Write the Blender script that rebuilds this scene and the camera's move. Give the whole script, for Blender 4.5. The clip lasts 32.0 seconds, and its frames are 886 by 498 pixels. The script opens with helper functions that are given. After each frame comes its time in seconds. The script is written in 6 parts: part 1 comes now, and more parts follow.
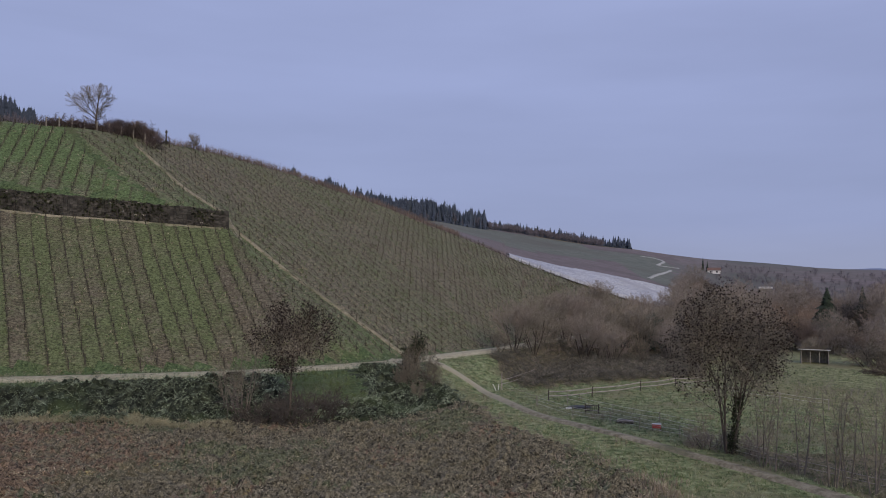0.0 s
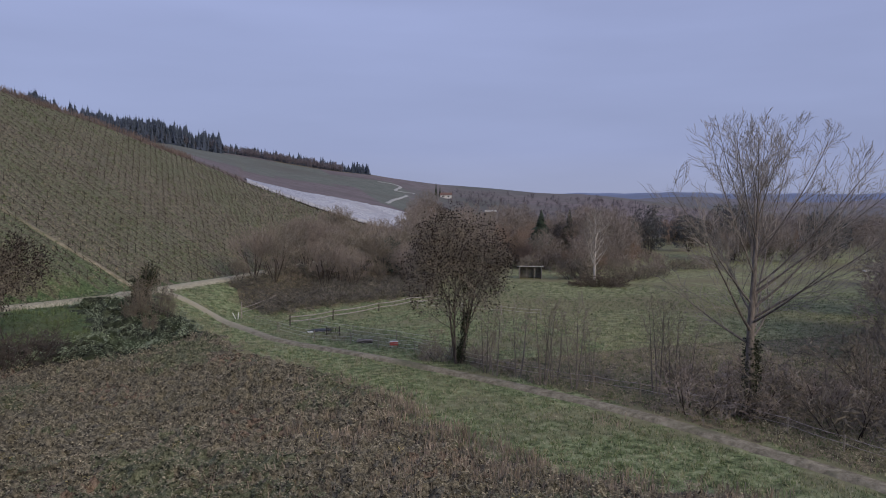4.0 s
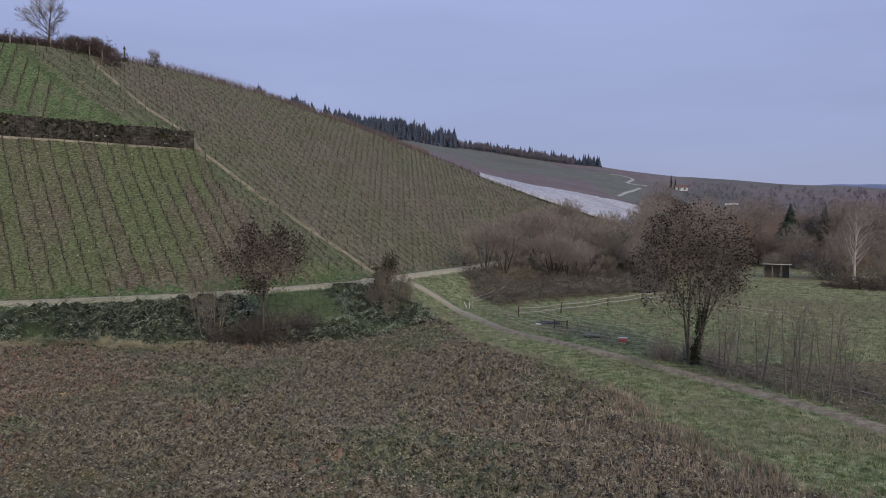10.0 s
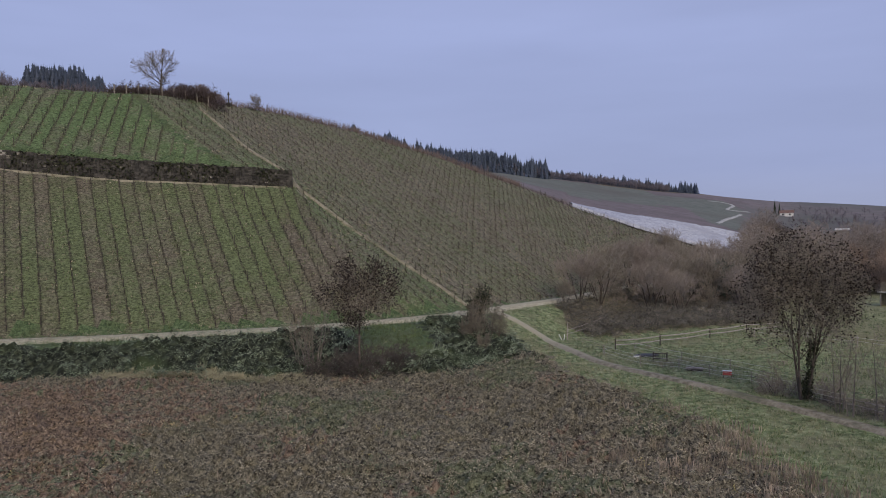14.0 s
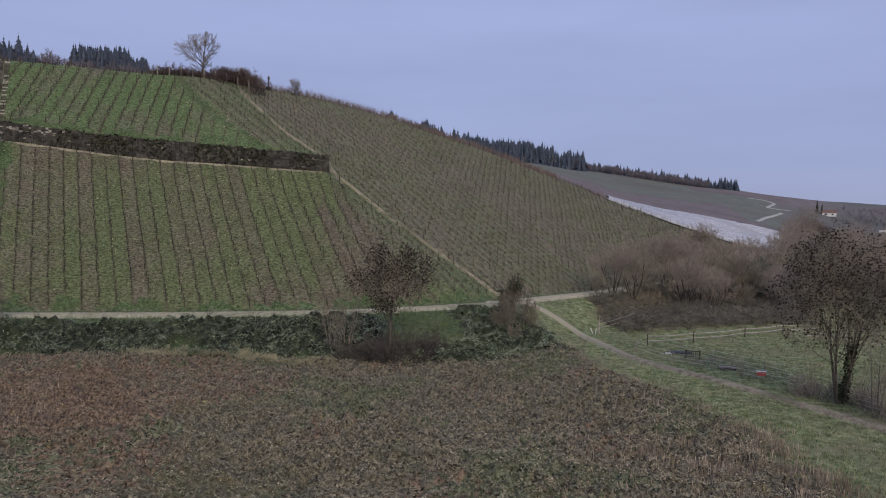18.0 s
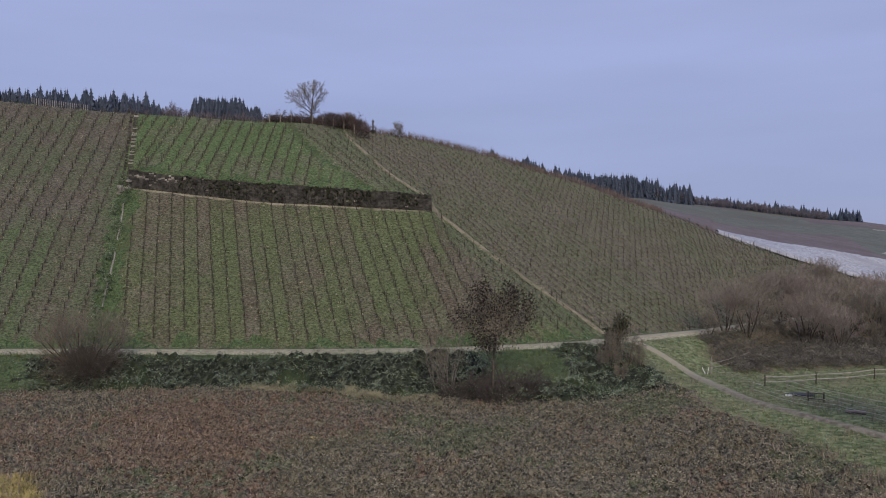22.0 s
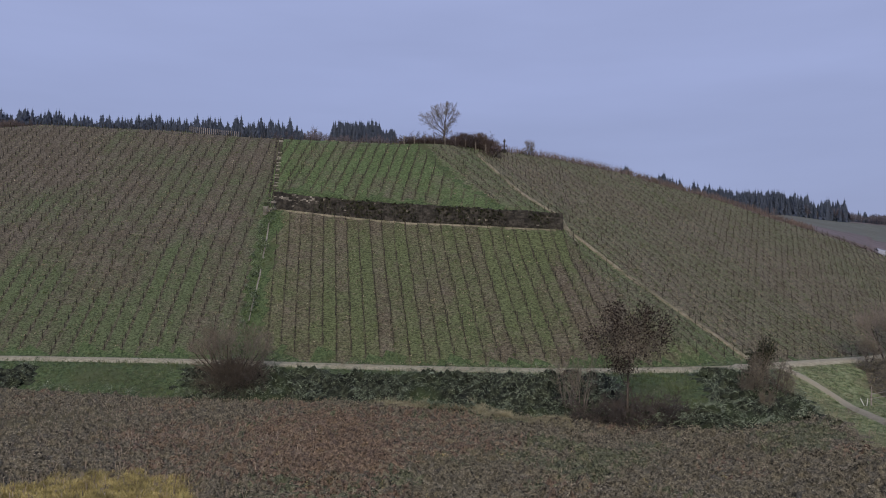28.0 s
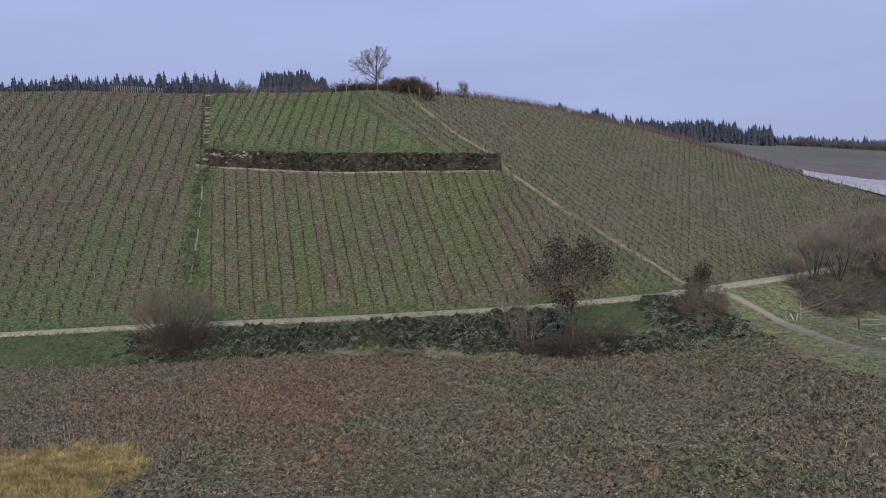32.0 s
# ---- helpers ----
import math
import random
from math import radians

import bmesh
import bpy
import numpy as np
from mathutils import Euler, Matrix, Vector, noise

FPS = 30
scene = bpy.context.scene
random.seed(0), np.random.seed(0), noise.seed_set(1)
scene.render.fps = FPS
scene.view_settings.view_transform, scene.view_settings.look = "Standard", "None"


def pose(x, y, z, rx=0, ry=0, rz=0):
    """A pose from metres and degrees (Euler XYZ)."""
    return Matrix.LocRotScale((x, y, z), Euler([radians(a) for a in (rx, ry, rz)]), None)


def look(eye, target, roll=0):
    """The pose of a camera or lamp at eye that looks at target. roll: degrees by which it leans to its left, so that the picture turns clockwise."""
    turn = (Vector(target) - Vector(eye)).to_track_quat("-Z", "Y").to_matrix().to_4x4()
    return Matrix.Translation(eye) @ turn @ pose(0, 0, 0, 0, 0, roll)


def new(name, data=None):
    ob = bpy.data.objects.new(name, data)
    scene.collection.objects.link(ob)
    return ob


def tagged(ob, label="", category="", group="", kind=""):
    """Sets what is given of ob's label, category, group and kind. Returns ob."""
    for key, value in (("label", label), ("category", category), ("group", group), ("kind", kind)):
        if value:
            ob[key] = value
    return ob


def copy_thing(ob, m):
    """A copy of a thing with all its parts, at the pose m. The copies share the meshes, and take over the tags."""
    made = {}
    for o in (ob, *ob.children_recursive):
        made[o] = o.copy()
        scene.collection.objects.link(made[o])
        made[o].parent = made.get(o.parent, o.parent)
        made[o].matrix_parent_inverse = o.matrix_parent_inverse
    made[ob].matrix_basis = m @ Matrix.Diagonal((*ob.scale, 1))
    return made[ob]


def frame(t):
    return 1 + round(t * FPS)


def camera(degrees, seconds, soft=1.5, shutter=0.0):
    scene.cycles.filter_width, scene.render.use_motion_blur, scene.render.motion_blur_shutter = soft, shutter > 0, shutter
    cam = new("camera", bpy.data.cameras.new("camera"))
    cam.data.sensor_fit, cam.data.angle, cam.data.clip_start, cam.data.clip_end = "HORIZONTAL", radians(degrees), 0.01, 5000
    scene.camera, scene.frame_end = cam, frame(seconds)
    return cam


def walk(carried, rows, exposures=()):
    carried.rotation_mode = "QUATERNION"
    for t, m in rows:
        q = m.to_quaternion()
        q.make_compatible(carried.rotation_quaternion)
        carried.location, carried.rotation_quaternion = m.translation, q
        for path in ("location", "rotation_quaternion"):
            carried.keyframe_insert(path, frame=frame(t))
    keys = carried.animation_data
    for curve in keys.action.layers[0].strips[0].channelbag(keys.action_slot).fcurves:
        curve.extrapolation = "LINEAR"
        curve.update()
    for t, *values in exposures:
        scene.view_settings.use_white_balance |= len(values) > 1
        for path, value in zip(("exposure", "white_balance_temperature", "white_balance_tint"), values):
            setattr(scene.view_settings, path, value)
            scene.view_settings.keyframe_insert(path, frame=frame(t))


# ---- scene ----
cam = camera(60.85, 32.0, 1.0)
EYE = 14.0
# seconds, yaw, pitch, roll: the camera turns where it stands
TURNS = [
    (0.0, -0.00, 2.10, -0.59),
    (0.5, -0.43, 2.10, -0.43),
    (1.0, -1.98, 1.70, -0.16),
    (1.5, -5.76, 1.03, 0.06),
    (2.0, -8.14, 0.40, 0.10),
    (2.5, -11.05, 0.01, 0.07),
    (3.0, -12.39, -0.39, 0.08),
    (3.5, -14.88, -1.76, -0.02),
    (4.0, -19.53, -3.43, -0.16),
    (4.5, -23.69, -5.25, -0.50),
    (5.0, -25.23, -7.22, -0.70),
    (5.5, -23.01, -9.18, -0.70),
    (6.0, -19.25, -10.71, -0.57),
    (6.5, -16.17, -11.35, -0.41),
    (7.0, -14.18, -11.42, -0.25),
    (7.5, -12.93, -10.15, 0.09),
    (8.0, -10.53, -7.67, 0.34),
    (8.5, -8.49, -6.33, -0.12),
    (9.0, -6.27, -5.70, -0.25),
    (9.5, -4.35, -4.86, -0.11),
    (10.0, -2.23, -3.99, -0.05),
    (10.5, -1.21, -3.43, 0.02),
    (11.0, -0.21, -3.15, 0.06),
    (11.5, 0.55, -2.83, 0.09),
    (12.0, 1.21, -2.69, 0.23),
    (12.5, 2.11, -2.38, 0.37),
    (13.0, 3.08, -2.01, 0.68),
    (13.5, 3.35, -1.75, 1.11),
    (14.0, 4.74, -1.49, 1.16),
    (14.5, 8.82, -1.30, 0.59),
    (15.0, 11.41, -1.23, 0.17),
    (15.5, 11.73, -1.36, -0.04),
    (16.0, 10.92, -1.57, -0.15),
    (16.5, 10.08, -1.78, -0.27),
    (17.0, 9.61, -1.94, -0.45),
    (17.5, 8.30, -2.23, -0.45),
    (18.0, 7.34, -2.32, -0.61),
    (18.5, 6.62, -2.29, -0.57),
    (19.0, 6.21, -1.95, -0.57),
    (19.5, 6.10, -1.10, -0.47),
    (20.0, 6.16, -0.32, -0.56),
    (20.5, 6.24, 0.21, -0.69),
    (21.0, 7.00, 0.41, -0.70),
    (21.5, 11.71, 0.45, -0.42),
    (22.0, 15.06, 0.50, 0.11),
    (22.5, 21.20, 0.53, 0.27),
    (23.0, 27.79, 0.36, -0.20),
    (23.5, 32.95, 0.30, -0.74),
    (24.0, 37.42, 0.60, -1.18),
    (24.5, 40.98, 0.84, -1.28),
    (25.0, 43.55, 1.62, -1.07),
    (25.5, 44.33, 2.98, -0.48),
    (26.0, 43.62, 4.24, 0.10),
    (26.5, 41.72, 4.69, 0.29),
    (27.0, 39.32, 4.51, 0.16),
    (27.5, 31.18, 2.45, 0.17),
    (28.0, 24.98, 1.91, -0.28),
    (28.5, 21.67, 1.78, -0.63),
    (29.0, 17.11, 1.68, -0.36),
    (29.5, 16.93, 0.29, -0.09),
    (30.0, 17.07, -0.40, 0.18),
    (30.5, 17.52, -1.08, 0.20),
    (31.0, 18.70, -1.61, 0.87),
    (31.5, 19.55, -2.09, 2.50),
    (32.0, 20.56, -2.33, 3.46),
]
EXPOSURES = [(0.0, 0.0), (3.0, 0.03), (4.5, 0.12), (6.5, 0.7), (7.5, 0.55), (8.0, 0.42), (9.0, 0.24), (11.0, 0.12), (14.0, 0.12), (20.0, 0.15), (24.0, 0.08), (27.0, 0.02), (29.0, 0.06), (31.0, 0.25), (32.0, 0.29)]
walk(cam, [(t, pose(0, 0, EYE, 90 + pitch, roll, yaw)) for t, yaw, pitch, roll in TURNS], EXPOSURES)

# ---- sky and sun ----
world = bpy.data.worlds.new("overcast_sky")
scene.world = world
world.use_nodes = True
wn, wl = world.node_tree.nodes, world.node_tree.links
wn.clear()
w_out = wn.new("ShaderNodeOutputWorld")
w_bg = wn.new("ShaderNodeBackground")
w_sky = wn.new("ShaderNodeTexSky")
w_sky.sky_type, w_sky.sun_disc = "NISHITA", False
w_sky.sun_elevation, w_sky.sun_rotation = radians(32), radians(150)
w_sky.dust_density, w_sky.ozone_density = 3.0, 2.0
w_scale = wn.new("ShaderNodeVectorMath")
w_scale.operation = "SCALE"
w_scale.inputs["Scale"].default_value = 0.07
w_co = wn.new("ShaderNodeTexCoord")
w_sep = wn.new("ShaderNodeSeparateXYZ")
w_ramp = wn.new("ShaderNodeValToRGB")
w_ramp.color_ramp.elements[0].position, w_ramp.color_ramp.elements[0].color = 0.0, (0.36, 0.40, 0.58, 1)
w_ramp.color_ramp.elements[1].position, w_ramp.color_ramp.elements[1].color = 0.9, (0.40, 0.46, 0.74, 1)
mid = w_ramp.color_ramp.elements.new(0.07)
mid.color = (0.315, 0.365, 0.595, 1)
mid = w_ramp.color_ramp.elements.new(0.24)
mid.color = (0.345, 0.40, 0.66, 1)
w_map = wn.new("ShaderNodeMapping")
w_map.inputs["Scale"].default_value = (1.2, 1.2, 7.0)
w_noise = wn.new("ShaderNodeTexNoise")
w_noise.inputs["Scale"].default_value, w_noise.inputs["Detail"].default_value = 1.6, 4.0
w_cloud = wn.new("ShaderNodeMapRange")
w_cloud.inputs["From Min"].default_value, w_cloud.inputs["From Max"].default_value = 0.3, 0.7
w_cloud.inputs["To Min"].default_value, w_cloud.inputs["To Max"].default_value = 0.92, 1.06
w_mul = wn.new("ShaderNodeVectorMath")
w_mul.operation = "SCALE"
w_mix = wn.new("ShaderNodeMix")
w_mix.data_type = "RGBA"
w_mix.inputs["Factor"].default_value = 0.88
wl.new(w_co.outputs["Generated"], w_sep.inputs[0])
wl.new(w_sep.outputs["Z"], w_ramp.inputs["Fac"])
wl.new(w_co.outputs["Generated"], w_map.inputs["Vector"])
wl.new(w_map.outputs[0], w_noise.inputs["Vector"])
wl.new(w_noise.outputs["Fac"], w_cloud.inputs["Value"])
wl.new(w_ramp.outputs["Color"], w_mul.inputs[0])
wl.new(w_cloud.outputs[0], w_mul.inputs["Scale"])
wl.new(w_sky.outputs[0], w_scale.inputs[0])
wl.new(w_scale.outputs[0], w_mix.inputs["A"])
wl.new(w_mul.outputs[0], w_mix.inputs["B"])
wl.new(w_mix.outputs["Result"], w_bg.inputs["Color"])
wl.new(w_bg.outputs[0], w_out.inputs["Surface"])

sun = new("sun", bpy.data.lights.new("sun", "SUN"))
sun.data.energy, sun.data.angle, sun.data.color = 1.95, radians(25), (1.0, 0.86, 0.66)
sun.matrix_world = look((60, -120, 90), (0, 40, 0))


# ---- materials ----
def noise_node(nt, co, scale, detail=5.0, rough=0.6):
    n = nt.nodes.new("ShaderNodeTexNoise")
    n.inputs["Scale"].default_value, n.inputs["Detail"].default_value, n.inputs["Roughness"].default_value = scale, detail, rough
    nt.links.new(co, n.inputs["Vector"])
    return n.outputs["Fac"]


def ramp_node(nt, fac, stops):
    n = nt.nodes.new("ShaderNodeValToRGB")
    e = n.color_ramp.elements
    for i, (p, c) in enumerate(stops):
        el = e[i] if i < 2 else e.new(p)
        el.position, el.color = p, (*c, 1)
    nt.links.new(fac, n.inputs["Fac"])
    return n.outputs["Color"]


def mix_node(nt, fac, a, b, blend="MIX"):
    n = nt.nodes.new("ShaderNodeMix")
    n.data_type, n.blend_type = "RGBA", blend
    for sock, v in ((n.inputs["Factor"], fac), (n.inputs["A"], a), (n.inputs["B"], b)):
        if isinstance(v, bpy.types.NodeSocket):
            nt.links.new(v, sock)
        else:
            sock.default_value = v if isinstance(v, float) else (*v, 1)
    return n.outputs["Result"]


def math_node(nt, op, a, b=0.0, c=0.0):
    n = nt.nodes.new("ShaderNodeMath")
    n.operation = op
    for sock, v in zip(n.inputs, (a, b, c)):
        if isinstance(v, bpy.types.NodeSocket):
            nt.links.new(v, sock)
        else:
            sock.default_value = v
    return n.outputs[0]


def base_mat(name, rough=0.9):
    m = bpy.data.materials.new(name)
    m.use_nodes = True
    nt = m.node_tree
    bsdf = nt.nodes["Principled BSDF"]
    bsdf.inputs["Roughness"].default_value = rough
    bsdf.inputs["Specular IOR Level"].default_value = 0.2
    return m, nt, bsdf


def bump_to(nt, bsdf, fac, strength, distance):
    n = nt.nodes.new("ShaderNodeBump")
    n.inputs["Strength"].default_value, n.inputs["Distance"].default_value = strength, distance
    nt.links.new(fac, n.inputs["Height"])
    nt.links.new(n.outputs[0], bsdf.inputs["Normal"])


def ground_mat(name, dark, middle, light, patch, big=0.06, fine=1.6, patchiness=0.55, bump=0.6, head=None):
    """Earth, litter or turf: fine mottling in three tones and large patches of a fourth."""
    m, nt, bsdf = base_mat(name)
    co = nt.nodes.new("ShaderNodeNewGeometry").outputs["Position"]
    f = noise_node(nt, co, fine, 8, 0.75)
    b = noise_node(nt, co, big, 4, 0.6)
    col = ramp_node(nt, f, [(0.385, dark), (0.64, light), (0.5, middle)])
    col = mix_node(nt, ramp_node(nt, b, [(patchiness - 0.08, (0, 0, 0)), (patchiness + 0.12, (1, 1, 1))]), col, mix_node(nt, f, patch, [v * 0.55 for v in patch]))
    if head:
        # the trodden head of a path lies bare and dry
        sep = nt.nodes.new("ShaderNodeSeparateXYZ")
        nt.links.new(co, sep.inputs[0])
        far = math_node(nt, "MULTIPLY_ADD", math_node(nt, "MULTIPLY_ADD", b, 20.0, sep.outputs["Y"]), 1 / 60, -1.13)
        col = mix_node(nt, ramp_node(nt, far, [(0.3, (0, 0, 0)), (0.62, (1, 1, 1))]), col, mix_node(nt, f, head, [v * 0.7 for v in head]))
    nt.links.new(col, bsdf.inputs["Base Color"])
    bump_to(nt, bsdf, f, bump, 0.25)
    return m


def vine_ground(name, bearing, spacing, soil, grass, strip, green, across_gain=0.0, up_gain=0.0, sway=3.4, each=0.3, bare_w=0.13):
    """Vineyard ground: bare strips under the vines, between them lanes of turf and withered weeds."""
    m, nt, bsdf = base_mat(name)
    co = nt.nodes.new("ShaderNodeNewGeometry").outputs["Position"]
    a = radians(bearing)
    dot = nt.nodes.new("ShaderNodeVectorMath")
    dot.operation = "DOT_PRODUCT"
    nt.links.new(co, dot.inputs[0])
    dot.inputs[1].default_value = (math.cos(a), math.sin(a), 0)
    sep = nt.nodes.new("ShaderNodeSeparateXYZ")
    nt.links.new(co, sep.inputs[0])
    w = math_node(nt, "MULTIPLY", dot.outputs["Value"], 1 / spacing)
    lane = math_node(nt, "PINGPONG", w, 0.5)
    # growth lies in flat streaks along the contour
    flat = nt.nodes.new("ShaderNodeMapping")
    flat.inputs["Scale"].default_value = (1, 1, 2.4)
    nt.links.new(co, flat.inputs["Vector"])
    f = noise_node(nt, flat.outputs[0], 0.9, 7, 0.72)
    g = noise_node(nt, flat.outputs[0], 2.6, 6, 0.8)
    b = noise_node(nt, co, 0.05, 4, 0.6)
    wn_ = nt.nodes.new("ShaderNodeTexWhiteNoise")
    wn_.noise_dimensions = "1D"
    nt.links.new(math_node(nt, "FLOOR", w), wn_.inputs["W"])
    s = math_node(nt, "MULTIPLY_ADD", b, sway, green - sway / 2)
    s = math_node(nt, "ADD", s, math_node(nt, "MULTIPLY_ADD", f, 1.6, -0.8))
    s = math_node(nt, "ADD", s, math_node(nt, "MULTIPLY_ADD", wn_.outputs["Value"], each, -each / 2))
    s = math_node(nt, "MULTIPLY_ADD", dot.outputs["Value"], across_gain, s)
    s = math_node(nt, "MULTIPLY_ADD", math_node(nt, "SUBTRACT", sep.outputs["Z"], 20.0), up_gain, s)
    mask = ramp_node(nt, s, [(0.12, (0, 0, 0)), (0.88, (1, 1, 1))])
    tone = ramp_node(nt, g, [(0.385, (0.22, 0.22, 0.22)), (0.63, (1.42, 1.42, 1.42))])
    c = noise_node(nt, co, 0.3, 5, 0.65)
    soil_c = mix_node(nt, ramp_node(nt, c, [(0.4, (0, 0, 0)), (0.62, (1, 1, 1))]), soil, (soil[0] * 0.82, soil[1] * 0.8, soil[2] * 0.76))
    col = mix_node(nt, mask, soil_c, mix_node(nt, c, grass, (grass[0] * 0.8, grass[1] * 0.9, grass[2] * 0.8)))
    bare = ramp_node(nt, math_node(nt, "MULTIPLY_ADD", f, 0.22, lane), [(bare_w, (0.85, 0.85, 0.85)), (bare_w + 0.13, (0, 0, 0))])
    col = mix_node(nt, bare, col, strip)
    nt.links.new(mix_node(nt, 1.0, col, tone, "MULTIPLY"), bsdf.inputs["Base Color"])
    bump_to(nt, bsdf, g, 0.7, 0.3)
    return m


def plant_mat(name, a, b, c, rough=0.75, scale=0.9, tuft=0.0, tuft_tones=(0.66, 1.32)):
    """Bark, twigs or leaves: tone varies from piece to piece and along each."""
    m, nt, bsdf = base_mat(name, rough)
    geo = nt.nodes.new("ShaderNodeNewGeometry")
    f = noise_node(nt, geo.outputs["Position"], scale, 4, 0.7)
    col = mix_node(nt, geo.outputs["Random Per Island"], a, b)
    wide = noise_node(nt, geo.outputs["Position"], 0.28, 3, 0.6)
    col = mix_node(nt, 1.0, col, ramp_node(nt, wide, [(0.36, (0.72, 0.74, 0.72)), (0.64, (1.22, 1.2, 1.2))]), "MULTIPLY")
    col = mix_node(nt, ramp_node(nt, f, [(0.42, (0, 0, 0)), (0.66, (1, 1, 1))]), col, c)
    if tuft:
        flat = nt.nodes.new("ShaderNodeMapping")
        flat.inputs["Scale"].default_value = (1, 1.5, 1)
        nt.links.new(geo.outputs["Position"], flat.inputs["Vector"])
        t = noise_node(nt, flat.outputs[0], tuft, 3, 0.6)
        col = mix_node(nt, 1.0, col, ramp_node(nt, t, [(0.38, (tuft_tones[0],) * 3), (0.62, (tuft_tones[1],) * 3)]), "MULTIPLY")
    nt.links.new(col, bsdf.inputs["Base Color"])
    return m


def bark_mat(name, dark, light, scale=6.0, rough=0.9):
    m, nt, bsdf = base_mat(name, rough)
    co = nt.nodes.new("ShaderNodeTexCoord").outputs["Object"]
    mp = nt.nodes.new("ShaderNodeMapping")
    mp.inputs["Scale"].default_value = (1, 1, 0.25)
    nt.links.new(co, mp.inputs["Vector"])
    f = noise_node(nt, mp.outputs[0], scale, 6, 0.7)
    nt.links.new(ramp_node(nt, f, [(0.35, dark), (0.65, light)]), bsdf.inputs["Base Color"])
    bump_to(nt, bsdf, f, 0.5, 0.03)
    return m


M = {}
# In the three weed mats, near-black mottling paints the shade of gaps between tussocks.
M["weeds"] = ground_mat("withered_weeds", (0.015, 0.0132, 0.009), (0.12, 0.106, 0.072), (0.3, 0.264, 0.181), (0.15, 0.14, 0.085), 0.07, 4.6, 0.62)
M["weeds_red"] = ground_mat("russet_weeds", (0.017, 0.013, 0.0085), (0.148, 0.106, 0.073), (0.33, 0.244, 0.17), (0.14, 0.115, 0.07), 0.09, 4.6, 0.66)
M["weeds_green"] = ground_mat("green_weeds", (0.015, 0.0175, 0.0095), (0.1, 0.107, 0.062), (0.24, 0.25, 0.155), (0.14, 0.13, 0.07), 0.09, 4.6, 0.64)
M["grass"] = ground_mat("rough_grass", (0.046, 0.062, 0.025), (0.165, 0.203, 0.09), (0.325, 0.348, 0.195), (0.25, 0.225, 0.135), 0.11, 1.1, 0.56)
M["lush"] = ground_mat("lush_grass", (0.024, 0.037, 0.016), (0.07, 0.105, 0.045), (0.14, 0.182, 0.086), (0.11, 0.125, 0.06), 0.12, 2.6, 0.60)
M["meadow"] = ground_mat("winter_meadow", (0.075, 0.082, 0.038), (0.20, 0.21, 0.1), (0.325, 0.325, 0.178), (0.215, 0.19, 0.105), 0.05, 0.8, 0.55)
# Near-black floor: the shade under the brambles is put into its colour.
M["bank"] = ground_mat("shaded_bramble_floor", (0.005, 0.006, 0.004), (0.022, 0.027, 0.017), (0.09, 0.104, 0.066), (0.06, 0.085, 0.036), 0.12, 1.4, 0.58)
M["litter"] = ground_mat("leaf_litter", (0.055, 0.046, 0.03), (0.155, 0.13, 0.084), (0.25, 0.212, 0.14), (0.145, 0.155, 0.072), 0.06, 0.9, 0.62)
M["scrub"] = ground_mat("brow_scrub", (0.066, 0.049, 0.041), (0.128, 0.095, 0.08), (0.18, 0.135, 0.114), (0.12, 0.12, 0.06), 0.05, 0.5, 0.6)
# Far ground: both colours are greyed and paled with painted haze.
M["far_field"] = ground_mat("hazed_far_fields", (0.118, 0.098, 0.096), (0.158, 0.132, 0.13), (0.20, 0.168, 0.165), (0.135, 0.138, 0.122), 0.008, 0.12, 0.5, 0.2)
M["far_green"] = ground_mat("hazed_vineyard_ground", (0.095, 0.105, 0.085), (0.125, 0.135, 0.11), (0.15, 0.16, 0.13), (0.14, 0.135, 0.11), 0.01, 0.15, 0.55, 0.2)
M["vine_left"] = vine_ground("vineyard_west_ground", 25, 2.4, (0.16, 0.141, 0.108), (0.13, 0.157, 0.083), (0.122, 0.106, 0.079), 0.98, 0.012, -0.012)
M["vine_low"] = vine_ground("vineyard_lower_ground", 34, 1.8, (0.172, 0.152, 0.11), (0.15, 0.169, 0.084), (0.09, 0.08, 0.054), 0.58, each=0.75, bare_w=0.1)
M["vine_up"] = vine_ground("vineyard_upper_ground", 17, 2.0, (0.182, 0.163, 0.121), (0.138, 0.186, 0.082), (0.098, 0.092, 0.055), 0.98, each=0.5)
M["vine_right"] = vine_ground("vineyard_east_ground", 57, 1.9, (0.212, 0.19, 0.137), (0.168, 0.186, 0.1), (0.135, 0.116, 0.084), 0.36, sway=1.3)
M["vine_spur"] = vine_ground("vineyard_spur_ground", 57, 1.9, (0.196, 0.178, 0.13), (0.15, 0.182, 0.09), (0.14, 0.122, 0.086), 0.72, sway=2.4)
M["track"] = ground_mat("pale_gravel", (0.265, 0.24, 0.163), (0.362, 0.33, 0.228), (0.45, 0.415, 0.295), (0.29, 0.26, 0.165), 0.25, 1.4, 0.66, 0.3)
M["trail"] = ground_mat("trodden_earth", (0.13, 0.113, 0.08), (0.225, 0.198, 0.142), (0.32, 0.286, 0.21), (0.145, 0.148, 0.085), 0.3, 1.6, 0.6, 0.4, (0.40, 0.365, 0.26))
M["lane_far"] = ground_mat("pale_chalky_lane", (0.27, 0.265, 0.245), (0.35, 0.345, 0.32), (0.42, 0.415, 0.385), (0.28, 0.285, 0.24), 0.1, 0.6, 0.6, 0.2)
M["sand"] = ground_mat("bare_loam", (0.18, 0.157, 0.107), (0.26, 0.23, 0.158), (0.33, 0.297, 0.207), (0.15, 0.152, 0.085), 0.3, 1.6, 0.56, 0.4)
M["bark"] = bark_mat("grey_bark", (0.045, 0.036, 0.03), (0.15, 0.125, 0.105))
